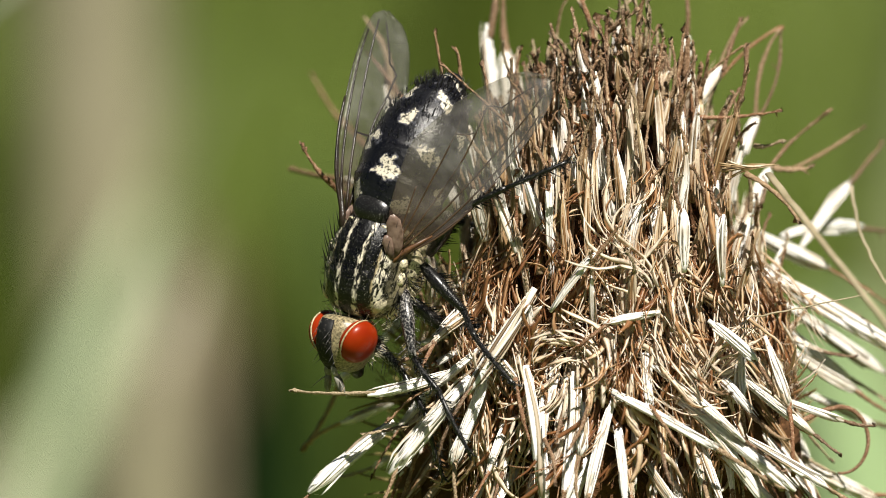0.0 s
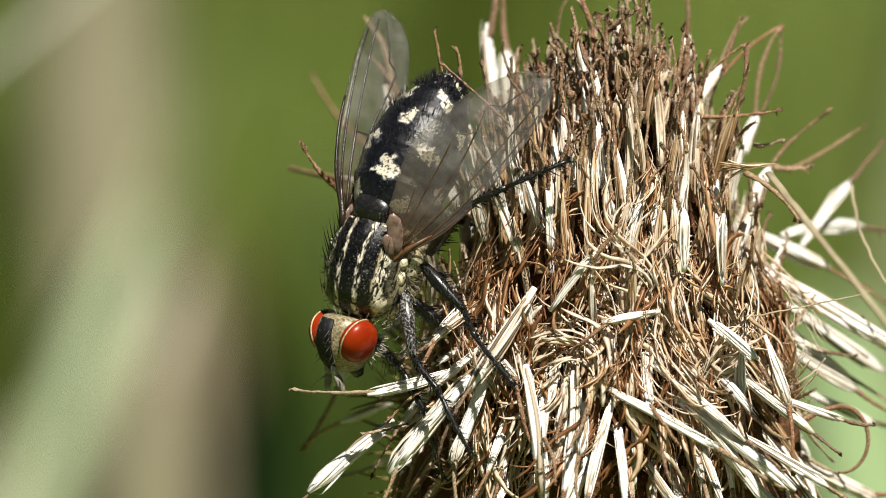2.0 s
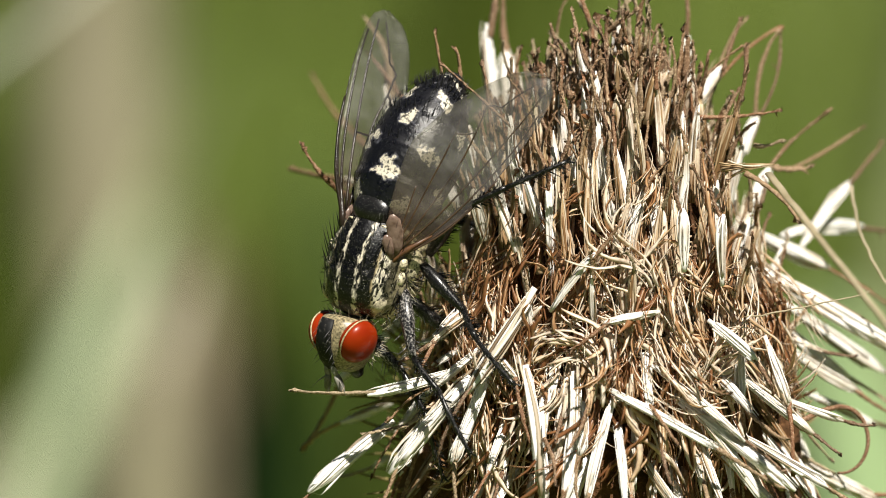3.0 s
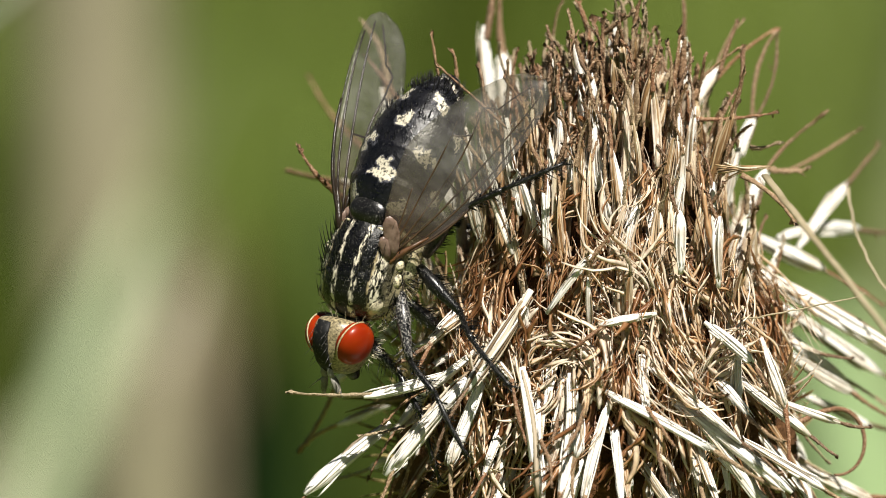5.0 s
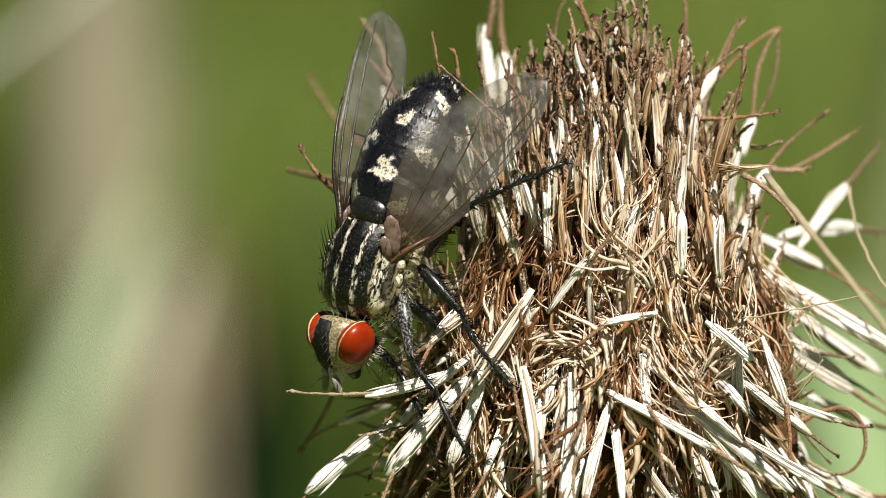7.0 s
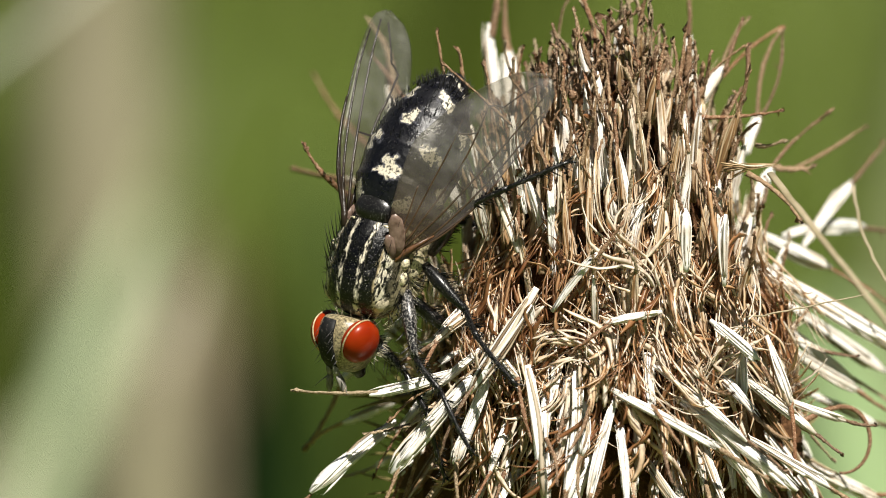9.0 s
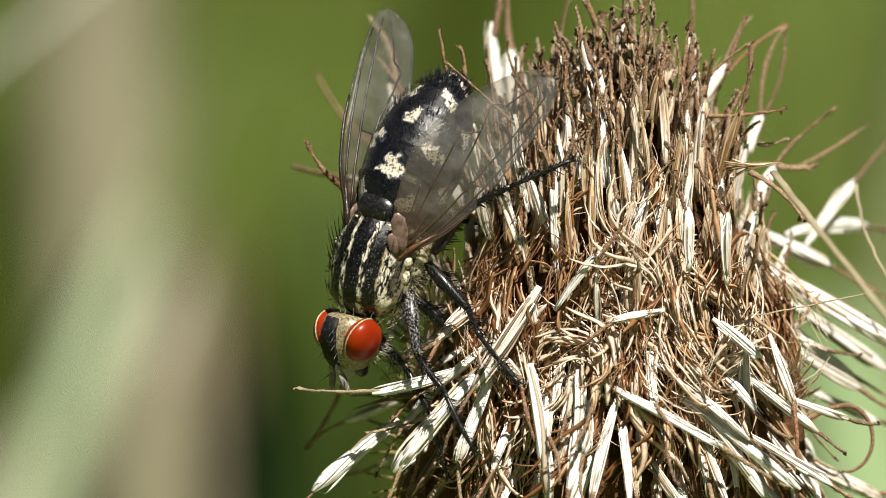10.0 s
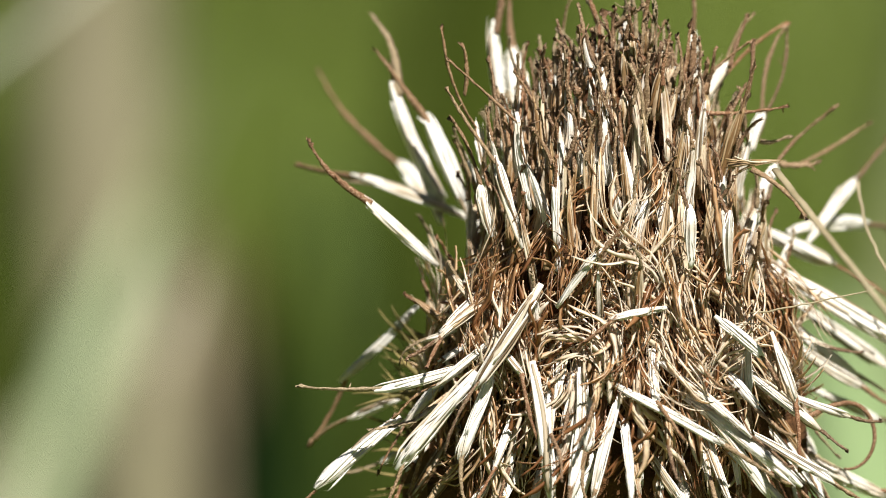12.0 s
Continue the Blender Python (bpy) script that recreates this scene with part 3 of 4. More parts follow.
blade("dry_leaf", "short dry tan leaf low in the meadow", "leaf", DRY, 255, 770, 380, 9, 0.03, 6, 8)
blade("green_leaf", "pale green leaf leaning before a dry one", "leaf", MISTY, 205, 505, 400, 6.0, 0.4, 6, 9)
blade("olive_leaf", "narrow olive leaf leaning", "leaf", OLIVE, 250, 400, 560, 3.2, 0.45, 16, 20)
blade("green_leaf", "mid-green leaf leaning in the meadow", "leaf", MIDGREEN, 45, 560, 530, 7.5, 0.55, 6, 12)
blade("cream_leaf", "cream-coloured dry leaf leaning", "leaf", CREAM, 285, 600, 400, 4.5, 0.3, 5, 8)
blade("cream_leaf", "cream-coloured dry leaf leaning", "leaf", CREAM, 30, 800, 470, 5.0, 0.5, 3, 8)
blade("dark_leaf", "dark green leaf with shade put into its colour", "leaf", SHADE_LEAF, 6, 390, 520, 8.5, 0.1, 13, 12)
blade("dark_leaf", "dark green leaf behind the flower head, shade put into its colour", "leaf", SHADE_LEAF, 850, 60, 640, 15, 0.12, 40, 20)
blade("dark_leaf", "dark green leaf with shade put into its colour", "leaf", SHADE_LEAF, 515, 690, 440, 11, 0.02, 14, 20)
blade("green_leaf", "broad olive-green leaf in the meadow", "leaf", MIDGREEN, 570, 520, 500, 13, 0.05, 13, 24)
blade("brown_leaf", "withered brown leaf among the grass", "leaf", BROWN, 395, 540, 460, 3.5, -0.05, 7, 8)
blade("dark_leaf", "very dark green leaf, deep shade put into its colour", "leaf", DEEP_SHADE, 500, 770, 430, 6, 0.0, 8, 10)
blade("green_leaf", "bright green leaf in the sun", "leaf", FRESH, 1500, 720, 480, 16, -0.2, 9, 14)
blade("olive_leaf", "pale olive leaf in the meadow", "leaf", OLIVE, 1690, 30, 560, 8, 0.2, 40, 14)
SWAYING = blade("grass_blade", "thin bleached grass blade", "grass blade", BLEACHED, 60, 50, 160, 0.8, 1.3, 30, 20, 0.2)

# ---- the fly ----
# Its own space, in millimetres: x forward, y to its left, z up from its back; the origin lies in the thorax.


def make_thorax_mat():
    m = Mat("striped_thorax", 0.3, 0.4)
    sep = m.node("SeparateXYZ")
    m.feed(sep, 0, m.coords())
    wob = m.math("MULTIPLY", m.math("SUBTRACT", m.noise(2200, 5), 0.5), 0.00045)
    ay = m.math("ABSOLUTE", m.math("ADD", sep.outputs["Y"], wob))
    v = m.math("MULTIPLY", ay, 1000 / 2.15)
    blk, gry = (0.0025, 0.0025, 0.003), (0.7, 0.64, 0.5)
    stripes = m.ramp(v, (0.0, blk), (0.12, blk), (0.15, gry), (0.195, gry), (0.23, blk), (0.4, blk), (0.43, (0.34, 0.27, 0.15)), (0.47, gry), (0.55, gry), (0.58, blk), (0.68, (0.05, 0.045, 0.03)))
    speck = m.ramp(m.noise(9000, 4, m.stretched((0.35, 1, 1))), (0.46, (0, 0, 0)), (0.54, (1, 1, 1)))
    low = m.ramp(m.math("MULTIPLY", m.math("ADD", sep.outputs["Z"], 0.0003), 700), (0.1, (1, 1, 1)), (0.9, (0, 0, 0)))
    dust = m.ramp(m.noise(2600, 5), (0.44, (0.012, 0.012, 0.01)), (0.56, (0.5, 0.43, 0.26)))
    top = m.mix(speck, stripes, blk, "MIX")
    n = m.mix(m.ramp(m.noise(1600, 4), (0.5, (0, 0, 0)), (0.75, (1, 1, 1))), top, stripes)
    # tiny pale specks: dust grains and glints put into the colour
    pin = m.ramp(m.noise(24000, 2), (0.64, (0, 0, 0)), (0.74, (0.8, 0.8, 0.8)))
    m.set("Base Color", m.mix(pin, m.mix(low, n, dust), (0.7, 0.66, 0.55)))
    m.set("Roughness", m.ramp(m.noise(2600, 3), (0.3, (0.16,) * 3), (0.7, (0.45,) * 3)))
    m.bump(m.noise(5000, 4), 0.7, 0.00008)
    return m.m


def make_abdomen_mat():
    m = Mat("chequered_abdomen", 0.35, 0.6)
    sep = m.node("SeparateXYZ")
    m.feed(sep, 0, m.coords())
    n1 = m.math("MULTIPLY", m.math("SUBTRACT", m.noise(1700, 5), 0.5), 0.0019)
    n2 = m.math("MULTIPLY", m.math("SUBTRACT", m.noise(1500, 5, m.stretched((1, 1, 1.3))), 0.5), 1.1)
    along = m.math("MULTIPLY", m.math("ADD", sep.outputs["X"], n1), 2 * math.pi / 0.0021)
    round_it = m.math("MULTIPLY", m.math("ADD", m.math("ARCTAN2", sep.outputs["Y"], sep.outputs["Z"]), n2), 4.2)
    prod = m.math("MULTIPLY", m.math("SINE", along), m.math("COSINE", round_it))
    blk, silver, steel = (0.004, 0.004, 0.006), (0.62, 0.57, 0.45), (0.085, 0.085, 0.1)
    pat = m.ramp(prod, (0.0, blk), (0.34, blk), (0.5, steel), (0.6, steel), (0.66, silver), (1.0, silver))
    grain = m.ramp(m.noise(9000, 3), (0.36, (0.03, 0.03, 0.03)), (0.5, (1, 1, 1)))
    # pale specks painted on for glints and dust
    pin = m.ramp(m.noise(24000, 2), (0.66, (0, 0, 0)), (0.76, (0.7, 0.7, 0.7)))
    m.set("Base Color", m.mix(pin, m.mix(1.0, pat, grain, "MULTIPLY"), (0.4, 0.39, 0.36)))
    m.set("Roughness", m.ramp(m.noise(2200, 3), (0.3, (0.2,) * 3), (0.7, (0.45,) * 3)))
    m.bump(m.noise(7000, 4), 0.5, 0.00006)
    return m.m


def make_eye_mat():
    m = Mat("red_eye", 0.28, 0.22)
    n = m.noise(500, 3)
    m.set("Base Color", m.ramp(n, (0.3, (0.2, 0.013, 0.002)), (0.7, (0.34, 0.034, 0.003))))
    vo = m.node("TexVoronoi")
    m.feed(vo, "Vector", m.coords()), m.feed(vo, "Scale", 22000)
    m.bump(vo.outputs["Distance"], 0.12, 0.00001)
    return m.m


def make_wing_mat(name, thinnest, thickest):
    m = Mat(name, 0.25, 0.9)
    n = m.noise(700, 3)
    sep = m.node("SeparateXYZ")
    m.feed(sep, 0, m.coords())
    along = m.ramp(m.math("MULTIPLY", sep.outputs["X"], 1000 / 8.3), (0.05, (1, 1, 1)), (0.5, (0, 0, 0)))
    m.set("Base Color", m.mix(along, m.ramp(n, (0.3, (0.34, 0.32, 0.31)), (0.7, (0.58, 0.56, 0.55))), (0.17, 0.095, 0.05)))
    wv = m.node("TexWave")
    m.feed(wv, "Vector", m.coords()), m.feed(wv, "Scale", 900), m.feed(wv, "Distortion", 4)
    m.bump(wv.outputs["Fac"], 0.25, 0.00002)
    clear, mx = m.node("BsdfTransparent"), m.node("MixShader")
    clear.inputs["Color"].default_value = (0.76, 0.75, 0.72, 1)
    m.feed(mx, 0, m.ramp(n, (0.3, (thinnest,) * 3), (0.7, (thickest,) * 3)))
    m.t.links.new(clear.outputs[0], mx.inputs[1])
    m.t.links.new(m.b.outputs[0], mx.inputs[2])
    m.t.links.new(mx.outputs[0], m.out.inputs["Surface"])
    return m.m


THORAX, ABDOMEN, EYE = make_thorax_mat(), make_abdomen_mat(), make_eye_mat()
# same membrane twice: the left wing's sheen is put in as pale opacity
WING = {1: make_wing_mat("sheen_wing_membrane", 0.08, 0.2), -1: make_wing_mat("clear_wing_membrane", 0.05, 0.13)}
# pale specks in the black stand for dust and painted glints
BLACK = make_plain("black_cuticle", (0.004, 0.004, 0.004), (0.42, 0.4, 0.37), 22000, 0.28, 0.5, edge=(0.58, 0.78))
FRONS = make_plain("dull_black_stripe", (0.006, 0.006, 0.006), (0.22, 0.2, 0.17), 9000, 0.6, 0.3, edge=(0.58, 0.75))
LEGS = make_plain("dusted_legs", (0.004, 0.004, 0.005), (0.42, 0.4, 0.37), 13000, 0.3, 0.5, edge=(0.48, 0.66))
FACE = make_plain("dusted_face", (0.06, 0.05, 0.03), (0.46, 0.38, 0.22), 12000, 0.35, 0.5, edge=(0.34, 0.68))
RIM = make_plain("gilded_rim", (0.2, 0.15, 0.07), (0.62, 0.54, 0.34), 7000, 0.4, 0.5)
FLANK = make_plain("dusted_flank", (0.02, 0.018, 0.012), (0.78, 0.69, 0.47), 6500, 0.4, 0.5, edge=(0.38, 0.54))
HAIR = make_plain("black_bristles", (0.005, 0.005, 0.005), (0.015, 0.014, 0.013), 3000, 0.3, 0.5)
PALEHAIR = make_plain("pale_hairs", (0.4, 0.36, 0.25), (0.6, 0.55, 0.4), 3000, 0.5, 0.4)
VEIN = {-1: make_plain("dark_wing_vein", (0.006, 0.005, 0.004), (0.03, 0.02, 0.012), 1500, 0.28, 0.4),
        1: make_plain("brown_wing_vein", (0.03, 0.018, 0.01), (0.1, 0.058, 0.032), 1500, 0.3, 0.4)}
VEINROOT = make_plain("wing_root", (0.03, 0.014, 0.006), (0.18, 0.08, 0.032), 2500, 0.4, 0.5)
SHOULDER = make_plain("dusted_shoulder", (0.03, 0.027, 0.02), (0.6, 0.53, 0.37), 4000, 0.45, 0.4, edge=(0.38, 0.56))
SQUAMA = make_plain("squama_skin", (0.09, 0.055, 0.04), (0.4, 0.28, 0.22), 5000, 0.22, 0.6, 0.4)
ARISTA = make_plain("antenna_grey", (0.06, 0.058, 0.05), (0.4, 0.38, 0.32), 2500, 0.5, 0.4)

fly = tagged(new("fly"), "grey-black striped flesh fly with brick-red eyes and chequered abdomen", "fly")


def fly_part(shape, name, mat, parent=None, label="", at=None):
    ob = shape.make(name, mat, parent or fly, label, to_world=False)
    if at is not None:
        ob.matrix_basis = at
    return ob


def body(profile, sides=28, lump=0.0):
    """A rounded body along x from rows of x, centre z, half width, half height."""
    s, rings = Shape(), []
    an = np.arange(sides) * 2 * math.pi / sides
    for x, cz, ry, rz in profile:
        k = 1 + lump * rng.standard_normal(sides)
        rings.append(np.stack([np.full(sides, x), ry * np.cos(an) * k, cz + rz * np.sin(an) * k], 1))
    return s.rings(rings)


def smooth_profile(rows, n):
    rows = np.array(rows, float)
    t = np.linspace(0, 1, len(rows))
    tt = np.linspace(0, 1, n)
    out = []
    for k in range(rows.shape[1]):
        c = np.interp(tt, t, rows[:, k])
        for _ in range(3):
            c[1:-1] = (c[:-2] + 2 * c[1:-1] + c[2:]) / 4
        out.append(c)
    return np.stack(out, 1)


def ball(shape, c, r, sides=14, n=9):
    th = np.linspace(0.05, math.pi - 0.05, n)
    an = np.arange(sides) * 2 * math.pi / sides
    shape.rings([np.array(c) + np.stack([np.full(sides, -r[0] * math.cos(t)), r[1] * math.sin(t) * np.cos(an), r[2] * math.sin(t) * np.sin(an)], 1) for t in th])
    return shape


def bristles(spots, length, r, back=0.7, parent=None, mat=None, name="bristles"):
    """Stiff hairs from rows of root and outward direction."""
    s = Shape()
    for p, nrm in spots:
        ln = length * rng.uniform(0.6, 1.15)
        d = unit(np.array(nrm) + np.array((-back, 0, 0)) + 0.15 * rng.standard_normal(3))
        p = np.array(p)
        s.tube(bezier(p, p + d * ln * 0.5, p + d * ln + np.array((-0.12 * ln, 0, 0)), 4), (r, 0.8 * r, 0.5 * r, 0.1 * r), 4)
    ob = fly_part(s, name, mat or HAIR, parent)
    return tagged(ob, kind="stuff")


def spots_on(centre, radii, n, cond):
    out = []
    while len(out) < n:
        d = unit(rng.standard_normal(3))
        if cond(d):
            out.append((np.array(centre) + np.array(radii) * d, unit(d / np.array(radii))))
    return out


ABD_AT = pose(-1.45 * MM, 0.08 * MM, 0.12 * MM, 0, -14, -1)


def build_body():
    prof = smooth_profile([(1.95, 0.1, 0.4, 0.45), (1.8, 0.1, 0.95, 0.9), (1.3, 0.1, 1.36, 1.28), (0.7, 0.08, 1.52, 1.46), (0, 0.05, 1.56, 1.52), (-0.7, 0.05, 1.5, 1.48), (-1.2, 0.08, 1.3, 1.32), (-1.65, 0.1, 1.0, 1.05), (-1.85, 0.1, 0.5, 0.5)], 40)
    for r in prof:  # the suture across the back
        r[2:] *= 1 - 0.03 * math.exp(-((r[0] - 0.15) / 0.1) ** 2)
    thorax = fly_part(body(prof, 40, 0.008), "thorax", THORAX, None, "black thorax with pale grey stripes")
    sc = Shape()
    ball(sc, (-1.85, 0, 0.98), (0.58, 0.8, 0.42), 20, 12)
    fly_part(sc, "scutellum", BLACK, thorax, "black shield with a pale dusted edge")
    fly_part(ball(Shape(), (-1.36, 0, 0.98), (0.1, 0.9, 0.24), 16, 9), "scutellum_seam", FLANK, thorax, "pale dusted seam before the shield")
    for y in (-1, 1):
        fly_part(ball(Shape(), (1.2, 0.95 * y, 0.56), (0.44, 0.36, 0.34), 16, 10), "shoulder_lobe", SHOULDER, thorax, "cream dusted shoulder lobe")
        # pleura and wing hinge lumps
        for c, r in (((0.7, 1.15, -0.3), 0.5), ((-0.3, 1.28, -0.4), 0.6), ((-0.95, 1.1, -0.2), 0.42), ((1.2, 1.0, -0.5), 0.5), ((0.1, 1.05, -1.0), 0.78), ((-0.8, 0.95, -1.0), 0.66), ((0.25, 1.42, 0.3), 0.26), ((-0.3, 1.45, 0.42), 0.22)):
            fly_part(ball(Shape(), (c[0], c[1] * y, c[2]), (r * 1.1, r * 0.7, r), 14, 9), "pleural_plate", FLANK, thorax, "pale dusted flank plate")
    sp = spots_on((0, 0, 0.05), (1.95, 1.55, 1.51), 420, lambda d: d[2] > 0.05)
    bristles(sp, 0.26, 0.014, 1.3, thorax)
    row = [((x, y, 0.05 + 1.48 * math.sqrt(max(0.02, 1 - (x / 2.0) ** 2 - (y / 1.58) ** 2))), (0, y * 0.5, 1)) for y in (-1.4, -1.05, -0.5, 0.5, 1.05, 1.4) for x in np.linspace(-1.6, 1.5, 9)]
    bristles(row, 0.85, 0.024, 1.9, thorax)
    bristles([((-2.3, y, 0.95), (-1, y * 0.8, 0.1)) for y in (-0.6, -0.25, 0.25, 0.6)], 1.0, 0.028, 0.6, thorax)
    bristles(spots_on((0.3, 0, -0.3), (1.8, 1.6, 1.2), 120, lambda d: abs(d[1]) > 0.6 and d[2] < 0.3), 0.5, 0.02, -0.2, thorax)
    bristles(spots_on((0.6, 0, -0.5), (1.5, 1.55, 1.2), 90, lambda d: abs(d[1]) > 0.5 and d[2] < 0.3), 0.34, 0.016, -0.5, thorax, PALEHAIR)
    # abdomen of four plates, each a little proud of the next
    rows = []
    prof = smooth_profile([(0.1, 0.05, 0.6, 0.6), (-0.3, 0.0, 1.25, 1.15), (-1.0, 0.0, 1.52, 1.36), (-1.9, -0.02, 1.66, 1.45), (-2.8, -0.05, 1.6, 1.4), (-3.6, -0.12, 1.36, 1.22), (-4.3, -0.22, 0.98, 0.92), (-4.85, -0.34, 0.62, 0.58), (-5.15, -0.42, 0.25, 0.25)], 64)
    for x, cz, ry, rz in prof:
        u = (-x / 1.15) % 1.0
        k = 1 + 0.045 * u ** 3 - 0.03 * (u < 0.08)
        rows.append((1.17 * x, cz, 1.06 * ry * k, 1.1 * rz * k))
    abdomen = fly_part(body(rows, 44, 0.005), "abdomen", ABDOMEN, None, "black abdomen with silvery chequered patches", ABD_AT)
    bristles(spots_on((-2.75, 0, 0), (2.95, 1.74, 1.52), 620, lambda d: d[2] > -0.4), 0.18, 0.014, 1.8, abdomen)
    bristles([((x, 1.55 * math.sin(a) * w, 1.42 * math.cos(a) * w), (-0.2, math.sin(a), math.cos(a))) for x, w in ((-2.65, 1.06), (-4.0, 0.92), (-5.1, 0.6)) for a in np.linspace(-1.5, 1.5, 13)], 0.42, 0.024, 1.6, abdomen)
    bristles(spots_on((-4.9, 0, -0.2), (1.0, 1.0, 0.9), 170, lambda d: d[0] < 0.1), 0.32, 0.022, 0.9, abdomen)
    tip = Shape()
    ball(tip, (-5.8, 0, -0.45), (0.36, 0.42, 0.36))
    fly_part(tip, "tail_segment", BLACK, abdomen)


HEAD_AT = pose(2.42 * MM, -0.1 * MM, 0.2 * MM, 14, 8, 3)


def build_head():
    head = fly_part(body(smooth_profile([(-0.45, 0, 0.6, 0.6), (-0.35, 0, 0.9, 0.95), (0.0, 0, 1.08, 1.12), (0.6, -0.05, 1.0, 1.15), (1.1, -0.08, 0.72, 1.0), (1.42, -0.12, 0.5, 0.78), (1.56, -0.18, 0.22, 0.32)], 24), 28, 0.008), "head", FACE, None, "golden-grey dusted head", HEAD_AT)
    band = Shape()
    band.tube([(-0.3, 0, 1.07), (0.2, 0, 1.18), (0.75, 0, 1.06), (1.15, 0, 0.82), (1.46, 0, 0.52)], (0.28, 0.33, 0.35, 0.32, 0.24), 12, 0.3, (0, 0.1, 1))
    fly_part(band, "forehead_stripe", FRONS, head, "black stripe between the eyes")
    for y in (1, -1):
        e = Shape()
        ball(e, (0, 0, 0), (0.8, 0.54, 0.88), 36, 26)
        fly_part(e, "eye", EYE, head, "brick-red compound eye", pose(0.36 * MM, 0.7 * y * MM, 0.12 * MM, -8 * y, -22, -14 * y))
        rim = Shape()
        an = np.linspace(0, 2 * math.pi, 28)
        loop = [pose(0.36, 0.66 * y, 0.12, -8 * y, -22, -14 * y) @ Vector((0.83 * math.cos(k), 0, 0.91 * math.sin(k))) for k in an]
        rim.tube([tuple(p) for p in loop], 0.032, 6)
        fly_part(rim, "eye_rim", RIM, head, "golden dusted rim of the eye")
        an2 = Shape()
        an2.tube([(1.3, 0.13 * y, 0.62), (1.55, 0.17 * y, 0.52), (1.72, 0.2 * y, 0.38)], (0.08, 0.12, 0.1), 8)
        an2.tube([(1.68, 0.2 * y, 0.4), (1.86, 0.26 * y, 0.3), (2.12, 0.34 * y, 0.18), (2.36, 0.4 * y, 0.06)], (0.13, 0.19, 0.18, 0.1), 8, 0.7)
        an2.tube([(1.76, 0.26 * y, 0.36), (2.0, 0.55 * y, 0.4), (2.3, 0.85 * y, 0.4)], (0.035, 0.02, 0.006), 5)
        fly_part(an2, "antenna", ARISTA, head, "short grey antenna")
    mouth = Shape()
    mouth.tube([(1.15, 0, -0.6), (1.48, 0, -0.78), (1.66, 0, -0.95)], (0.36, 0.3, 0.2), 10)
    fly_part(mouth, "proboscis", BLACK, head)
    bristles([((x, y, z), (0.6, y * 0.5, 0.7)) for y in (-0.32, 0.32) for x, z in ((0.0, 1.16), (0.3, 1.16), (0.6, 1.06), (0.85, 0.87), (1.05, 0.62))], 0.6, 0.02, -0.3, head)
    bristles([((1.1, y, z), (0.9, y * 0.5, -0.3)) for y in (-0.5, 0.5) for z in (-0.3, -0.55, -0.8, -1.0)], 0.5, 0.018, -0.2, head)
    bristles(spots_on((0.1, 0, -0.3), (1.1, 1.2, 1.05), 150, lambda d: d[2] < -0.2 or d[0] < -0.3), 0.36, 0.014, 0.3, head, PALEHAIR)


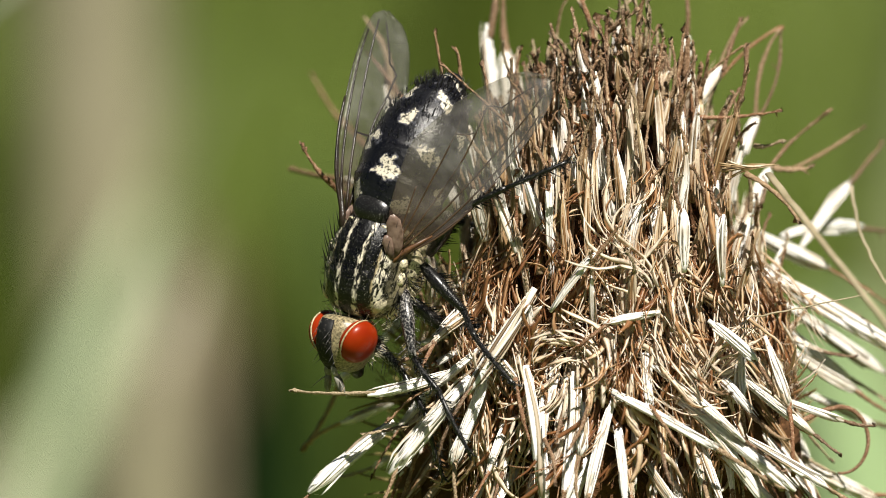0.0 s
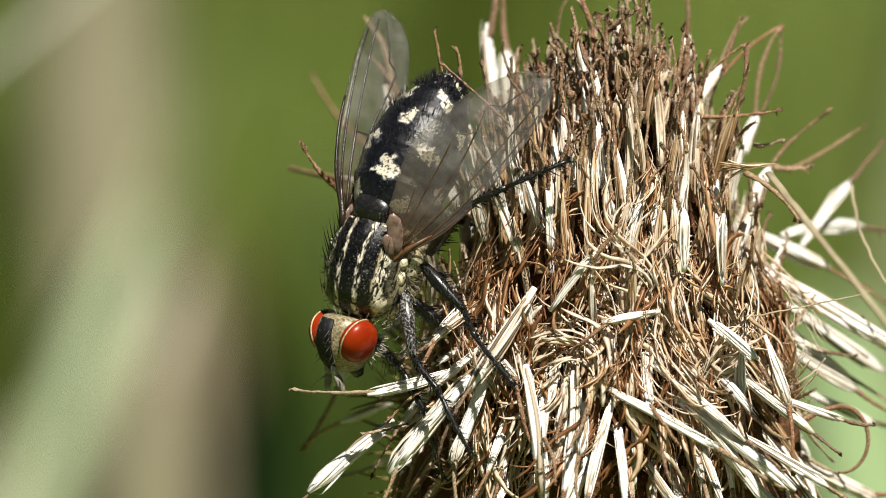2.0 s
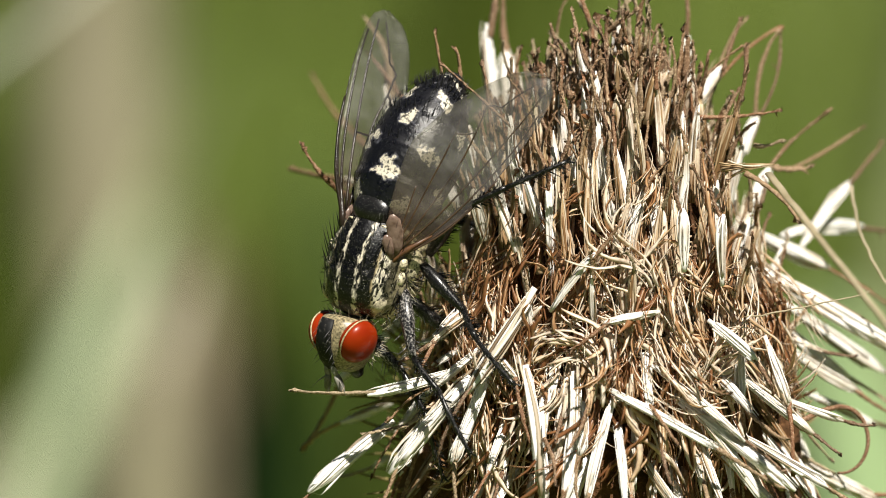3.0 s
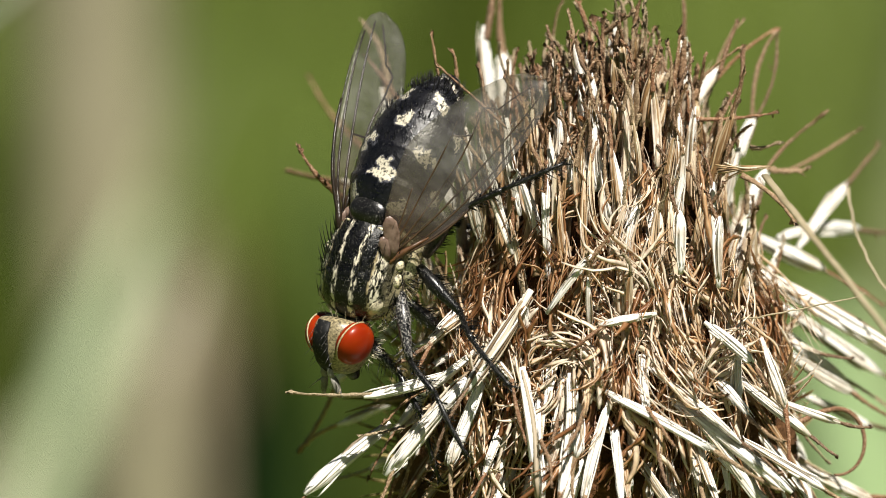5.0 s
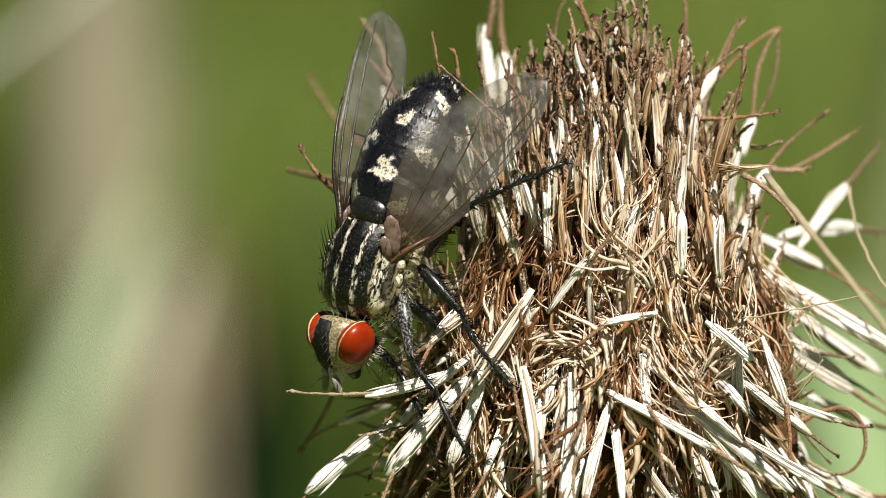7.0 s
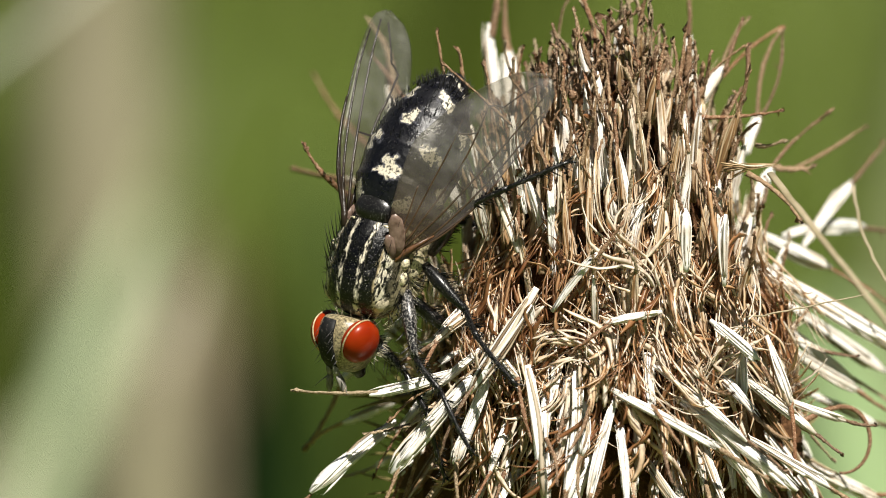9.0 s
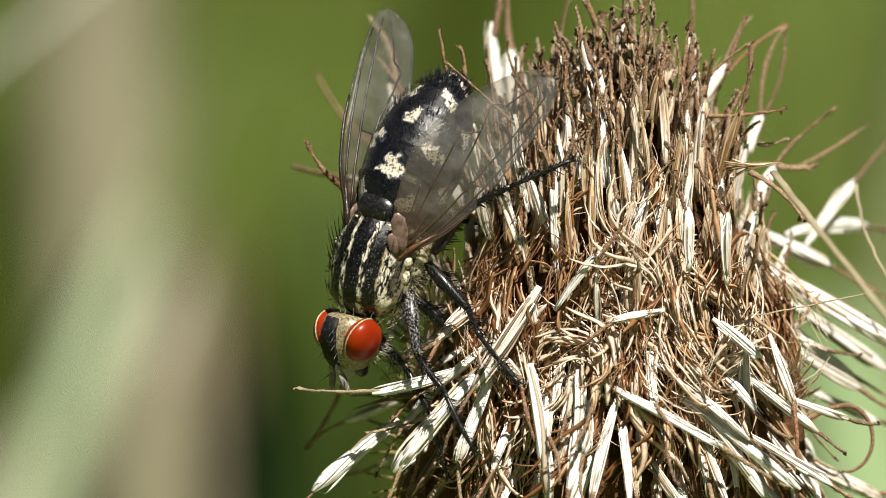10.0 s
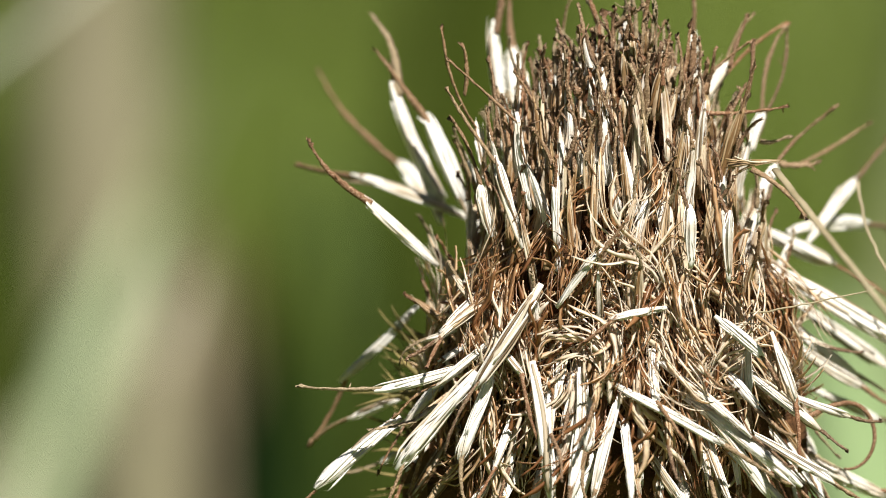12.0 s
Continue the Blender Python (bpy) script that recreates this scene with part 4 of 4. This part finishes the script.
def wing(side):
    """A wing along +x, leading edge on +y, with its veins."""
    ln = 8.3
    lift = 0.35 if side > 0 else 0.0  # the hind margin rides over the abdomen
    t = np.linspace(0, 1, 24)
    t = t ** 0.8
    blunt = 0.3 if side > 0 else 0.42
    lead = 0.1 + 0.85 * np.minimum(1, t / 0.35) ** 0.7 * np.sqrt(np.maximum(0, 1 - (np.maximum(0, t - 0.35) / 0.65) ** 3.5))
    trail = -0.08 - (2.25 if side > 0 else 1.6) * np.minimum(1, t / 0.42) ** 0.6 * np.sqrt(np.maximum(0, 1 - (np.maximum(0, t - blunt) / (1 - blunt)) ** (2.6 if side < 0 else 1.7)))
    cols = 9
    top, bot, faces = [], [], []
    for i, x in enumerate(t * ln):
        for j in range(cols):
            f = j / (cols - 1)
            y = lead[i] + (trail[i] - lead[i]) * f
            z = 0.10 * math.sin(9 * f + 0.4 * i) * f * (0.3 + t[i]) + 0.25 * t[i] ** 2 + lift * f * f
            top.append((x, y, z + 0.012))
            bot.append((x, y, z - 0.012))
    nv = len(top)

    def idx(i, j):
        return i * cols + j
    for i in range(23):
        for j in range(cols - 1):
            q = (idx(i, j), idx(i, j + 1), idx(i + 1, j + 1), idx(i + 1, j))
            faces += [q, tuple(k + nv for k in reversed(q))]
    edge = [idx(i, 0) for i in range(24)] + [idx(23, j) for j in range(1, cols)] + [idx(i, cols - 1) for i in range(22, -1, -1)] + [idx(0, j) for j in range(cols - 2, 0, -1)]
    for k in range(len(edge)):
        p, q = edge[k], edge[(k + 1) % len(edge)]
        faces.append((p, p + nv, q + nv, q))
    s = Shape().add(top + bot, faces)
    if side < 0:
        s.v[0][:, 1] *= -1
        s.f = [tuple(reversed(f)) for f in s.f]
    ob = fly_part(s, "wing", WING[side], None, "clear smoky wing with dark veins")

    def height(x, y):
        i = min(23, max(0, x / ln * 23))
        le, tr = np.interp(i, range(24), lead), np.interp(i, range(24), trail)
        f = min(1, max(0, (y - le) / (tr - le)))
        return 0.10 * math.sin(9 * f + 0.4 * i) * f * (0.3 + x / ln) + 0.25 * (x / ln) ** 2 + lift * f * f + 0.02

    def vein(pts, r0, r1):
        pts = np.array(pts, float)
        u = np.linspace(0, len(pts) - 1, 14)
        xs, ys = np.interp(u, range(len(pts)), pts[:, 0]), np.interp(u, range(len(pts)), pts[:, 1])
        for _ in range(2):
            ys[1:-1] = (ys[:-2] + 2 * ys[1:-1] + ys[2:]) / 4
        v = Shape().tube([(x, y * side, height(x, y)) for x, y in zip(xs, ys)], np.linspace(r0, r1, 14) * (1.2 if side < 0 else 0.95), 5)
        fly_part(v, "vein", VEIN[side], ob)
    edge_pts = [(x, y) for x, y in zip(t * ln, lead)]
    vein(edge_pts[:17], 0.037, 0.014)
    vein([(0, 0.05), (1.5, 0.75), (3.2, 1.0), (4.4, 0.98)], 0.058, 0.034)
    vein([(0, 0.0), (1.5, 0.5), (3.5, 0.72), (5.8, 0.76), (7.3, 0.56)], 0.050, 0.027)
    vein([(0.2, -0.05), (2.0, 0.2), (4.5, 0.3), (6.6, 0.3), (7.85, 0.22)], 0.050, 0.027)
    vein([(0.2, -0.1), (2.5, -0.25), (4.2, -0.45), (5.2, -0.75), (6.15, -1.0)], 0.046, 0.03)
    vein([(6.15, -1.0), (6.35, -0.8), (6.45, -0.6)], 0.03, 0.03)
    vein([(6.45, -0.6), (7.2, -0.4), (7.9, -0.15)], 0.03, 0.024)
    vein([(0.2, -0.2), (1.8, -0.55), (3.6, -1.0), (4.7, -1.28), (5.2, -1.42)], 0.046, 0.022)
    vein([(0.2, -0.25), (1.4, -0.7), (2.4, -1.1)], 0.042, 0.022)
    vein([(3.3, 0.25), (3.35, -0.05), (3.4, -0.32)], 0.030, 0.036)
    vein([(5.2, -0.75), (4.95, -0.95), (4.7, -1.28)], 0.030, 0.036)
    root = Shape()
    root.tube([(-0.35, 0, 0), (0.1, 0.05 * side, 0.05), (0.7, 0.25 * side, 0.04), (1.4, 0.5 * side, 0.03)], (0.1, 0.14, 0.09, 0.04), 8)
    fly_part(root, "wing_root", VEINROOT if side > 0 else VEIN[-1], ob, "rust-brown wing base" if side > 0 else "dark wing base")
    cal = Shape()
    cal.tube([(0.0, -0.02 * side, -0.05), (0.3, -0.26 * side, -0.04), (0.65, -0.6 * side, 0.0), (0.95, -0.95 * side, 0.02), (1.1, -1.15 * side, 0.0)], (0.1, 0.24, 0.3, 0.26, 0.08), 14, 0.22, (0, 0, 1))
    cal.tube([(-0.1, -0.1 * side, -0.1), (0.05, -0.35 * side, -0.1), (0.3, -0.7 * side, -0.08), (0.4, -0.85 * side, -0.08)], (0.08, 0.16, 0.18, 0.06), 12, 0.3, (0, 0, 1))
    fly_part(cal, "squama", SQUAMA, ob, "small pale flap at the wing base")
    return ob


def seg(ln, r0, rm, r1, spines, name, parent=None, mat=None, claws=False):
    """A leg segment along +x."""
    s = Shape()
    t = np.linspace(0, 1, 9)
    r = np.interp(t, (0, 0.1, 0.4, 0.85, 1), (r0 * 0.8, r0, rm, r1, r1 * 0.85))
    if claws:
        r = r * (1 + 0.22 * np.cos(np.linspace(0, 10 * math.pi, 9)))
    s.tube(np.stack([t * ln, 0 * t, 0.04 * ln * np.sin(np.pi * t)], 1), r, 8)
    for _ in range(spines):
        x = rng.uniform(0.1, 1.0)
        a = rng.uniform(0, 2 * math.pi)
        rr = np.interp(x, t, r)
        d = np.array((0.75, math.cos(a), math.sin(a)))
        p = np.array((x * ln, rr * 0.9 * math.cos(a), rr * 0.9 * math.sin(a)))
        hl = rng.uniform(0.14, 0.32) * (1 if rng.random() < 0.75 else 2.0)
        s.tube([p, p + unit(d) * hl * 0.6, p + unit(d) * hl], (0.02, 0.014, 0.003), 3)
    if claws:
        for y in (-1, 1):
            s.tube([(ln, 0.04 * y, 0), (ln + 0.12, 0.12 * y, -0.02), (ln + 0.2, 0.13 * y, -0.14)], (0.045, 0.035, 0.008), 5)
    return fly_part(s, name, mat or LEGS, parent)


LEG_SIZES = {"fore": (2.5, 1.65, 2.5), "mid": (2.25, 1.5, 2.6), "hind": (2.3, 2.0, 2.4)}


def leg(kind):
    a, b, c = LEG_SIZES[kind]
    femur = seg(a, 0.2, 0.29 if kind == "fore" else 0.27, 0.16, 90, "leg", None, LEGS if kind == "fore" else BLACK)
    tibia = seg(b, 0.12, 0.11, 0.12, 70, "tibia", femur, BLACK)
    tarsus = seg(c, 0.10, 0.09, 0.08, 80, "tarsus", femur, BLACK, True)
    return femur, tibia, tarsus


build_body()
build_head()
WINGS = {"left": wing(1), "right": wing(-1)}
LEGS_OF = {(s, k): leg(k) for s in ("left", "right") for k in ("fore", "mid", "hind")}


# ---- what moves ----
# sway of the head in the wind, board divisions against its place at the end
SWAY = ((0.0, -11.5, 7.5), (0.5, -13, 8), (1.0, -13, 8.2), (1.5, -13.5, 8), (2.0, -11.5, 6.2), (2.5, -11, 6.2), (3.0, -11.7, 7),
        (4.0, -15, 9), (5.0, -18, 10.5), (5.5, -18.6, 10.5), (6.0, -18.5, 10.2), (6.5, -17.2, 9.6), (7.0, -16, 9.2), (8.0, -12, 8.2),
        (9.0, -8.2, 7), (9.5, -5.8, 5.8), (10.0, -3.5, 4.5), (10.5, -1.6, 2.8), (11.0, 0, 1.2), (11.5, 0.6, 0.2), (12.0, 0, 0))
TURN = VIEW.to_3x3()


def shift(da, db):
    return Matrix.Translation(TURN @ Vector((da / 50 * MM, 0, -db / 50 * MM)))


def fly_pose(a, b, d, angle, roll, nose=0.0):
    """World pose of the fly with its left eye at a board point. angle: of its body from hanging straight head down,
    roll: by which its left flank turns to the camera, nose: by which its head comes nearer."""
    an, ro, no = radians(angle), radians(roll), radians(nose)
    f = Vector((-math.sin(an) * math.cos(no), -math.sin(no), -math.cos(an) * math.cos(no)))
    r = Vector((0, -1, 0)).cross(f).normalized()
    back = f.cross(r).normalized()
    left = r * math.cos(ro) + back * math.sin(ro)
    up = back * math.cos(ro) - r * math.sin(ro)
    m = Matrix((f, left, up)).transposed()
    c = Vector([float(x) for x in plan(a, b, d)]) - m @ Vector((2.77, 0.6, 0.5))
    return VIEW @ Matrix.Translation(c * MM) @ m.to_4x4()


REST = fly_pose(645, 597, -1.0, 16, 28)
FLIGHT = ((11.1, 639, 594, -1.0, 18, 28), (11.2, 581, 560, -1.0, 28, 28), (11.3, 555, 540, -1.0, 34, 27), (11.4, 500, 504, -1.0, 39, 26), (11.5, 481, 469, -1.0, 48, 25),
          (11.6, 466, 429, -1.0, 62, 25), (11.7, 304, 315, -1.5, 76, 30), (11.8, -160, 120, -4.0, 78, 34), (11.9, -800, -150, -8.0, 80, 34), (12.0, -1500, -450, -12.0, 80, 34))


def board_to_fly(p, at=None):
    """A board point in the fly's space, in metres, for the fly at rest or at a row of its flight."""
    return (at or REST).inverted() @ world(plan(*p))


def aim(p, q, up):
    """A pose at p with x towards q."""
    x = (q - p).normalized()
    z = (up - x * up.dot(x)).normalized()
    y = z.cross(x)
    return Matrix.Translation(p) @ Matrix((x, y, z)).transposed().to_4x4()


def leg_pose(kind, joints):
    """Poses of thigh, shin and foot for four joints in the fly's space; lengths stay true."""
    a, b, c = LEG_SIZES[kind]
    up = Vector((0.2, 0.1, 1))
    p0, k1, k2, k3 = joints
    m0 = aim(p0, k1, up)
    e1 = m0 @ Vector((a * MM, 0, 0))
    m1 = aim(e1, e1 + (k2 - k1), up)
    e2 = m1 @ Vector((b * MM, 0, 0))
    m2 = aim(e2, e2 + (k3 - k2), up)
    inv = m0.inverted()
    return m0, inv @ m1, inv @ m2


# legs at rest: hip, knee, ankle, toe on the board
STAND = {
    ("left", "fore"): ((728, 508, -0.8), (743, 628, -1.6), (792, 692, -2.4), (848, 802, -2.8)),
    ("left", "mid"): ((760, 462, -0.6), (838, 548, -1.2), (855, 590, -2.2), (905, 650, -3.2)),
    ("left", "hind"): ((772, 442, 0.0), (830, 360, -1.4), (900, 326, -2.2), (1002, 282, -2.2)),
    ("right", "fore"): ((640, 562, 0.6), (714, 640, 0.2), (738, 684, 0.0), (752, 734, 0.2)),
    ("right", "mid"): ((735, 520, 1.0), (825, 595, 1.6), (850, 640, 2.6), (900, 690, 4.0)),
    ("right", "hind"): ((735, 420, 1.8), (790, 390, 3.2), (830, 395, 3.6), (870, 410, 4.4)),
}
# legs while it pushes off, at the rows of its flight
PUSH = {
    ("left", "fore"): ((11.2, (712, 492, -0.8), (738, 600, -1.6), (720, 560, -3.0), (745, 610, -4.5)), (11.3, (690, 480, -0.8), (722, 590, -1.4), (715, 560, -2.8), (700, 630, -3.8)),
                       (11.4, (640, 475, -0.8), (585, 575, -1.4), (583, 640, -1.6), (565, 752, -1.6)), (11.5, (612, 455, -0.8), (590, 550, -1.6), (582, 625, -1.8), (570, 755, -1.8)),
                       (11.6, (600, 440, -0.8), (592, 545, -1.6), (584, 630, -1.8), (565, 752, -1.8))),
    ("left", "mid"): ((11.2, (750, 450, -0.6), (790, 545, -1.4), (822, 605, -1.4), (872, 700, -1.2)), (11.3, (740, 445, -0.6), (785, 545, -1.4), (822, 605, -1.4), (876, 700, -1.2)),
                      (11.4, (698, 430, -0.6), (750, 525, -1.2), (800, 585, -1.2), (876, 695, -1.2)), (11.5, (680, 425, -0.6), (735, 510, -1.2), (785, 580, -1.2), (870, 688, -1.2)),
                      (11.6, (668, 420, -0.6), (688, 520, -1.2), (680, 590, -1.6), (690, 700, -2.0))),
    ("right", "fore"): ((11.2, (560, 500, 1.2), (640, 560, 1.8), (690, 570, 2.2), (720, 590, 2.6)), (11.4, (520, 470, 1.2), (575, 540, 1.2), (590, 600, 1.2), (575, 690, 1.2)),
                        (11.5, (500, 440, 1.2), (590, 518, 1.8), (640, 545, 2.2), (690, 578, 2.6))),
    ("right", "mid"): ((11.3, (600, 440, 1.5), (560, 320, 2.0), (538, 285, 2.6), (528, 290, 5.2)), (11.4, (600, 420, 1.5), (562, 305, 2.0), (540, 272, 2.6), (530, 280, 5.2)),
                       (11.5, (600, 400, 1.5), (580, 275, 2.0), (560, 248, 2.6), (555, 250, 5.2)), (11.6, (600, 400, 1.5), (585, 265, 2.0), (570, 240, 2.6), (568, 235, 5.2))),
}
# wings as they are lifted: tip, and a point on the side of the leading edge
LIFT = {
    "left": ((11.2, (972, 205, -3.0), (860, 420, -1.4)), (11.4, (990, 285, -3.6), (840, 460, -1.8)), (11.5, (1012, 315, -3.8), (840, 470, -1.8)), (11.6, (1030, 345, -3.8), (840, 480, -1.8))),
    "right": ((11.2, (775, -20, 0.4), (520, 120, -0.8)), (11.4, (845, -25, 0.4), (520, 80, -0.6)), (11.5, (850, -10, 0.4), (520, 80, -0.6)), (11.6, (880, 0, 0.4), (520, 80, -0.6))),
}
REACH = ((2.6, -2.2, -0.8), (3.8, -2.8, -0.7), (4.6, -5.0, -0.7))
LOOSE = {
    ("left", "fore"): ((0.9, 1.0, -1.3), (0.9, 1.3, -3.4), (0.2, 1.4, -4.9), (-0.6, 1.4, -7.2)),
    ("left", "mid"): ((-0.1, 1.1, -1.3), (-1.4, 1.6, -2.8), (-2.6, 1.8, -3.8), (-4.6, 1.9, -5.4)),
    ("left", "hind"): ((-0.9, 1.0, -1.2), (-2.6, 1.8, -2.0), (-4.6, 2.0, -2.6), (-6.6, 2.0, -3.0)),
    ("right", "fore"): ((0.9, -1.0, -1.2), (1.8, -1.6, -3.0), (1.4, -1.8, -4.4), (0.8, -1.8, -6.4)),
    ("right", "mid"): ((-0.1, -1.1, -1.3), (-0.4, -2.8, -0.8), (-0.6, -3.0, 0.6), (-0.2, -3.0, 1.6)),
    ("right", "hind"): ((-0.9, -1.0, -1.2), (-2.6, -1.8, -2.0), (-4.6, -2.0, -2.6), (-6.6, -2.0, -3.0)),
}


def wing_pose(root, tip, edge):
    """A wing from its root, its tip and a point on the side of its leading edge, in the fly's space."""
    x = (tip - root).normalized()
    y = edge - root
    y = (y - x * y.dot(x)).normalized()
    z = x.cross(y)
    return Matrix.Translation(root) @ Matrix((x, y, z)).transposed().to_4x4()


def motions():
    walk(plant, [(t, shift(a, b) @ Matrix.Translation(PLANT_BASE)) for t, a, b in SWAY])
    rows = [(t, shift(a, b) @ REST) for t, a, b in SWAY if t < 11.05]
    rows += [(t, fly_pose(a, b, d, an, ro)) for t, a, b, d, an, ro in FLIGHT]
    walk(fly, rows)
    at = {t: fly_pose(a, b, d, an, ro) for t, a, b, d, an, ro in FLIGHT}
    for key, joints in STAND.items():
        stand = [board_to_fly(j) for j in joints]
        loose = [stand[0]] + [Vector(j) * MM for j in LOOSE[key][1:]]
        steps = [(0.0, stand), (11.1, stand)]
        for t, *push in PUSH.get(key, ()):
            steps.append((t, [stand[0]] + [board_to_fly(j, at[t]) for j in push[1:]]))
        if key == ("right", "fore"):
            steps.append((11.6, [stand[0]] + [Vector(j) * MM for j in REACH]))
        steps += [(11.7, loose), (12.0, loose)]
        for i, part_ob in enumerate(LEGS_OF[key]):
            walk(part_ob, [(t, leg_pose(key[1], j)[i]) for t, j in steps])
    spots = {"left": ((712, 448, -1.6), (990, 132, -2.8), (880, 420, -1.2)), "right": ((620, 378, -0.6), (702, 6, 2.7), (500, 200, -1.4))}
    for side, (r, tp, e) in spots.items():
        sg = 1 if side == "left" else -1
        root, tip, edge = board_to_fly(r), board_to_fly(tp), board_to_fly(e)
        y = root + (edge - root) * sg
        m = wing_pose(root, tip, y)
        out = Vector((-0.45, 0.35 * sg, 0.85))
        m2 = wing_pose(root, root + out, root + Vector((0.85, 0.1 * sg, 0.4)) * sg)
        lifted = []
        for t, tp2, e2 in LIFT[side]:
            a, b = board_to_fly(tp2, at[t]), board_to_fly(e2, at[t])
            lifted.append((t, wing_pose(root, a, root + (b - root) * sg)))
        walk(WINGS[side], [(0.0, m), (11.1, m)] + lifted + [(11.65, lifted[-1][1]), (11.7, m2), (11.75, m), (12.0, m2)])
    blade_at = Matrix.Translation(SWAYING.location)
    walk(SWAYING, [(0.0, shift(-160, -60) @ blade_at), (1.0, shift(-60, -30) @ blade_at), (1.5, blade_at), (3.0, blade_at), (5.2, shift(-140, -60) @ blade_at), (6.2, blade_at), (12.0, blade_at)])


motions()
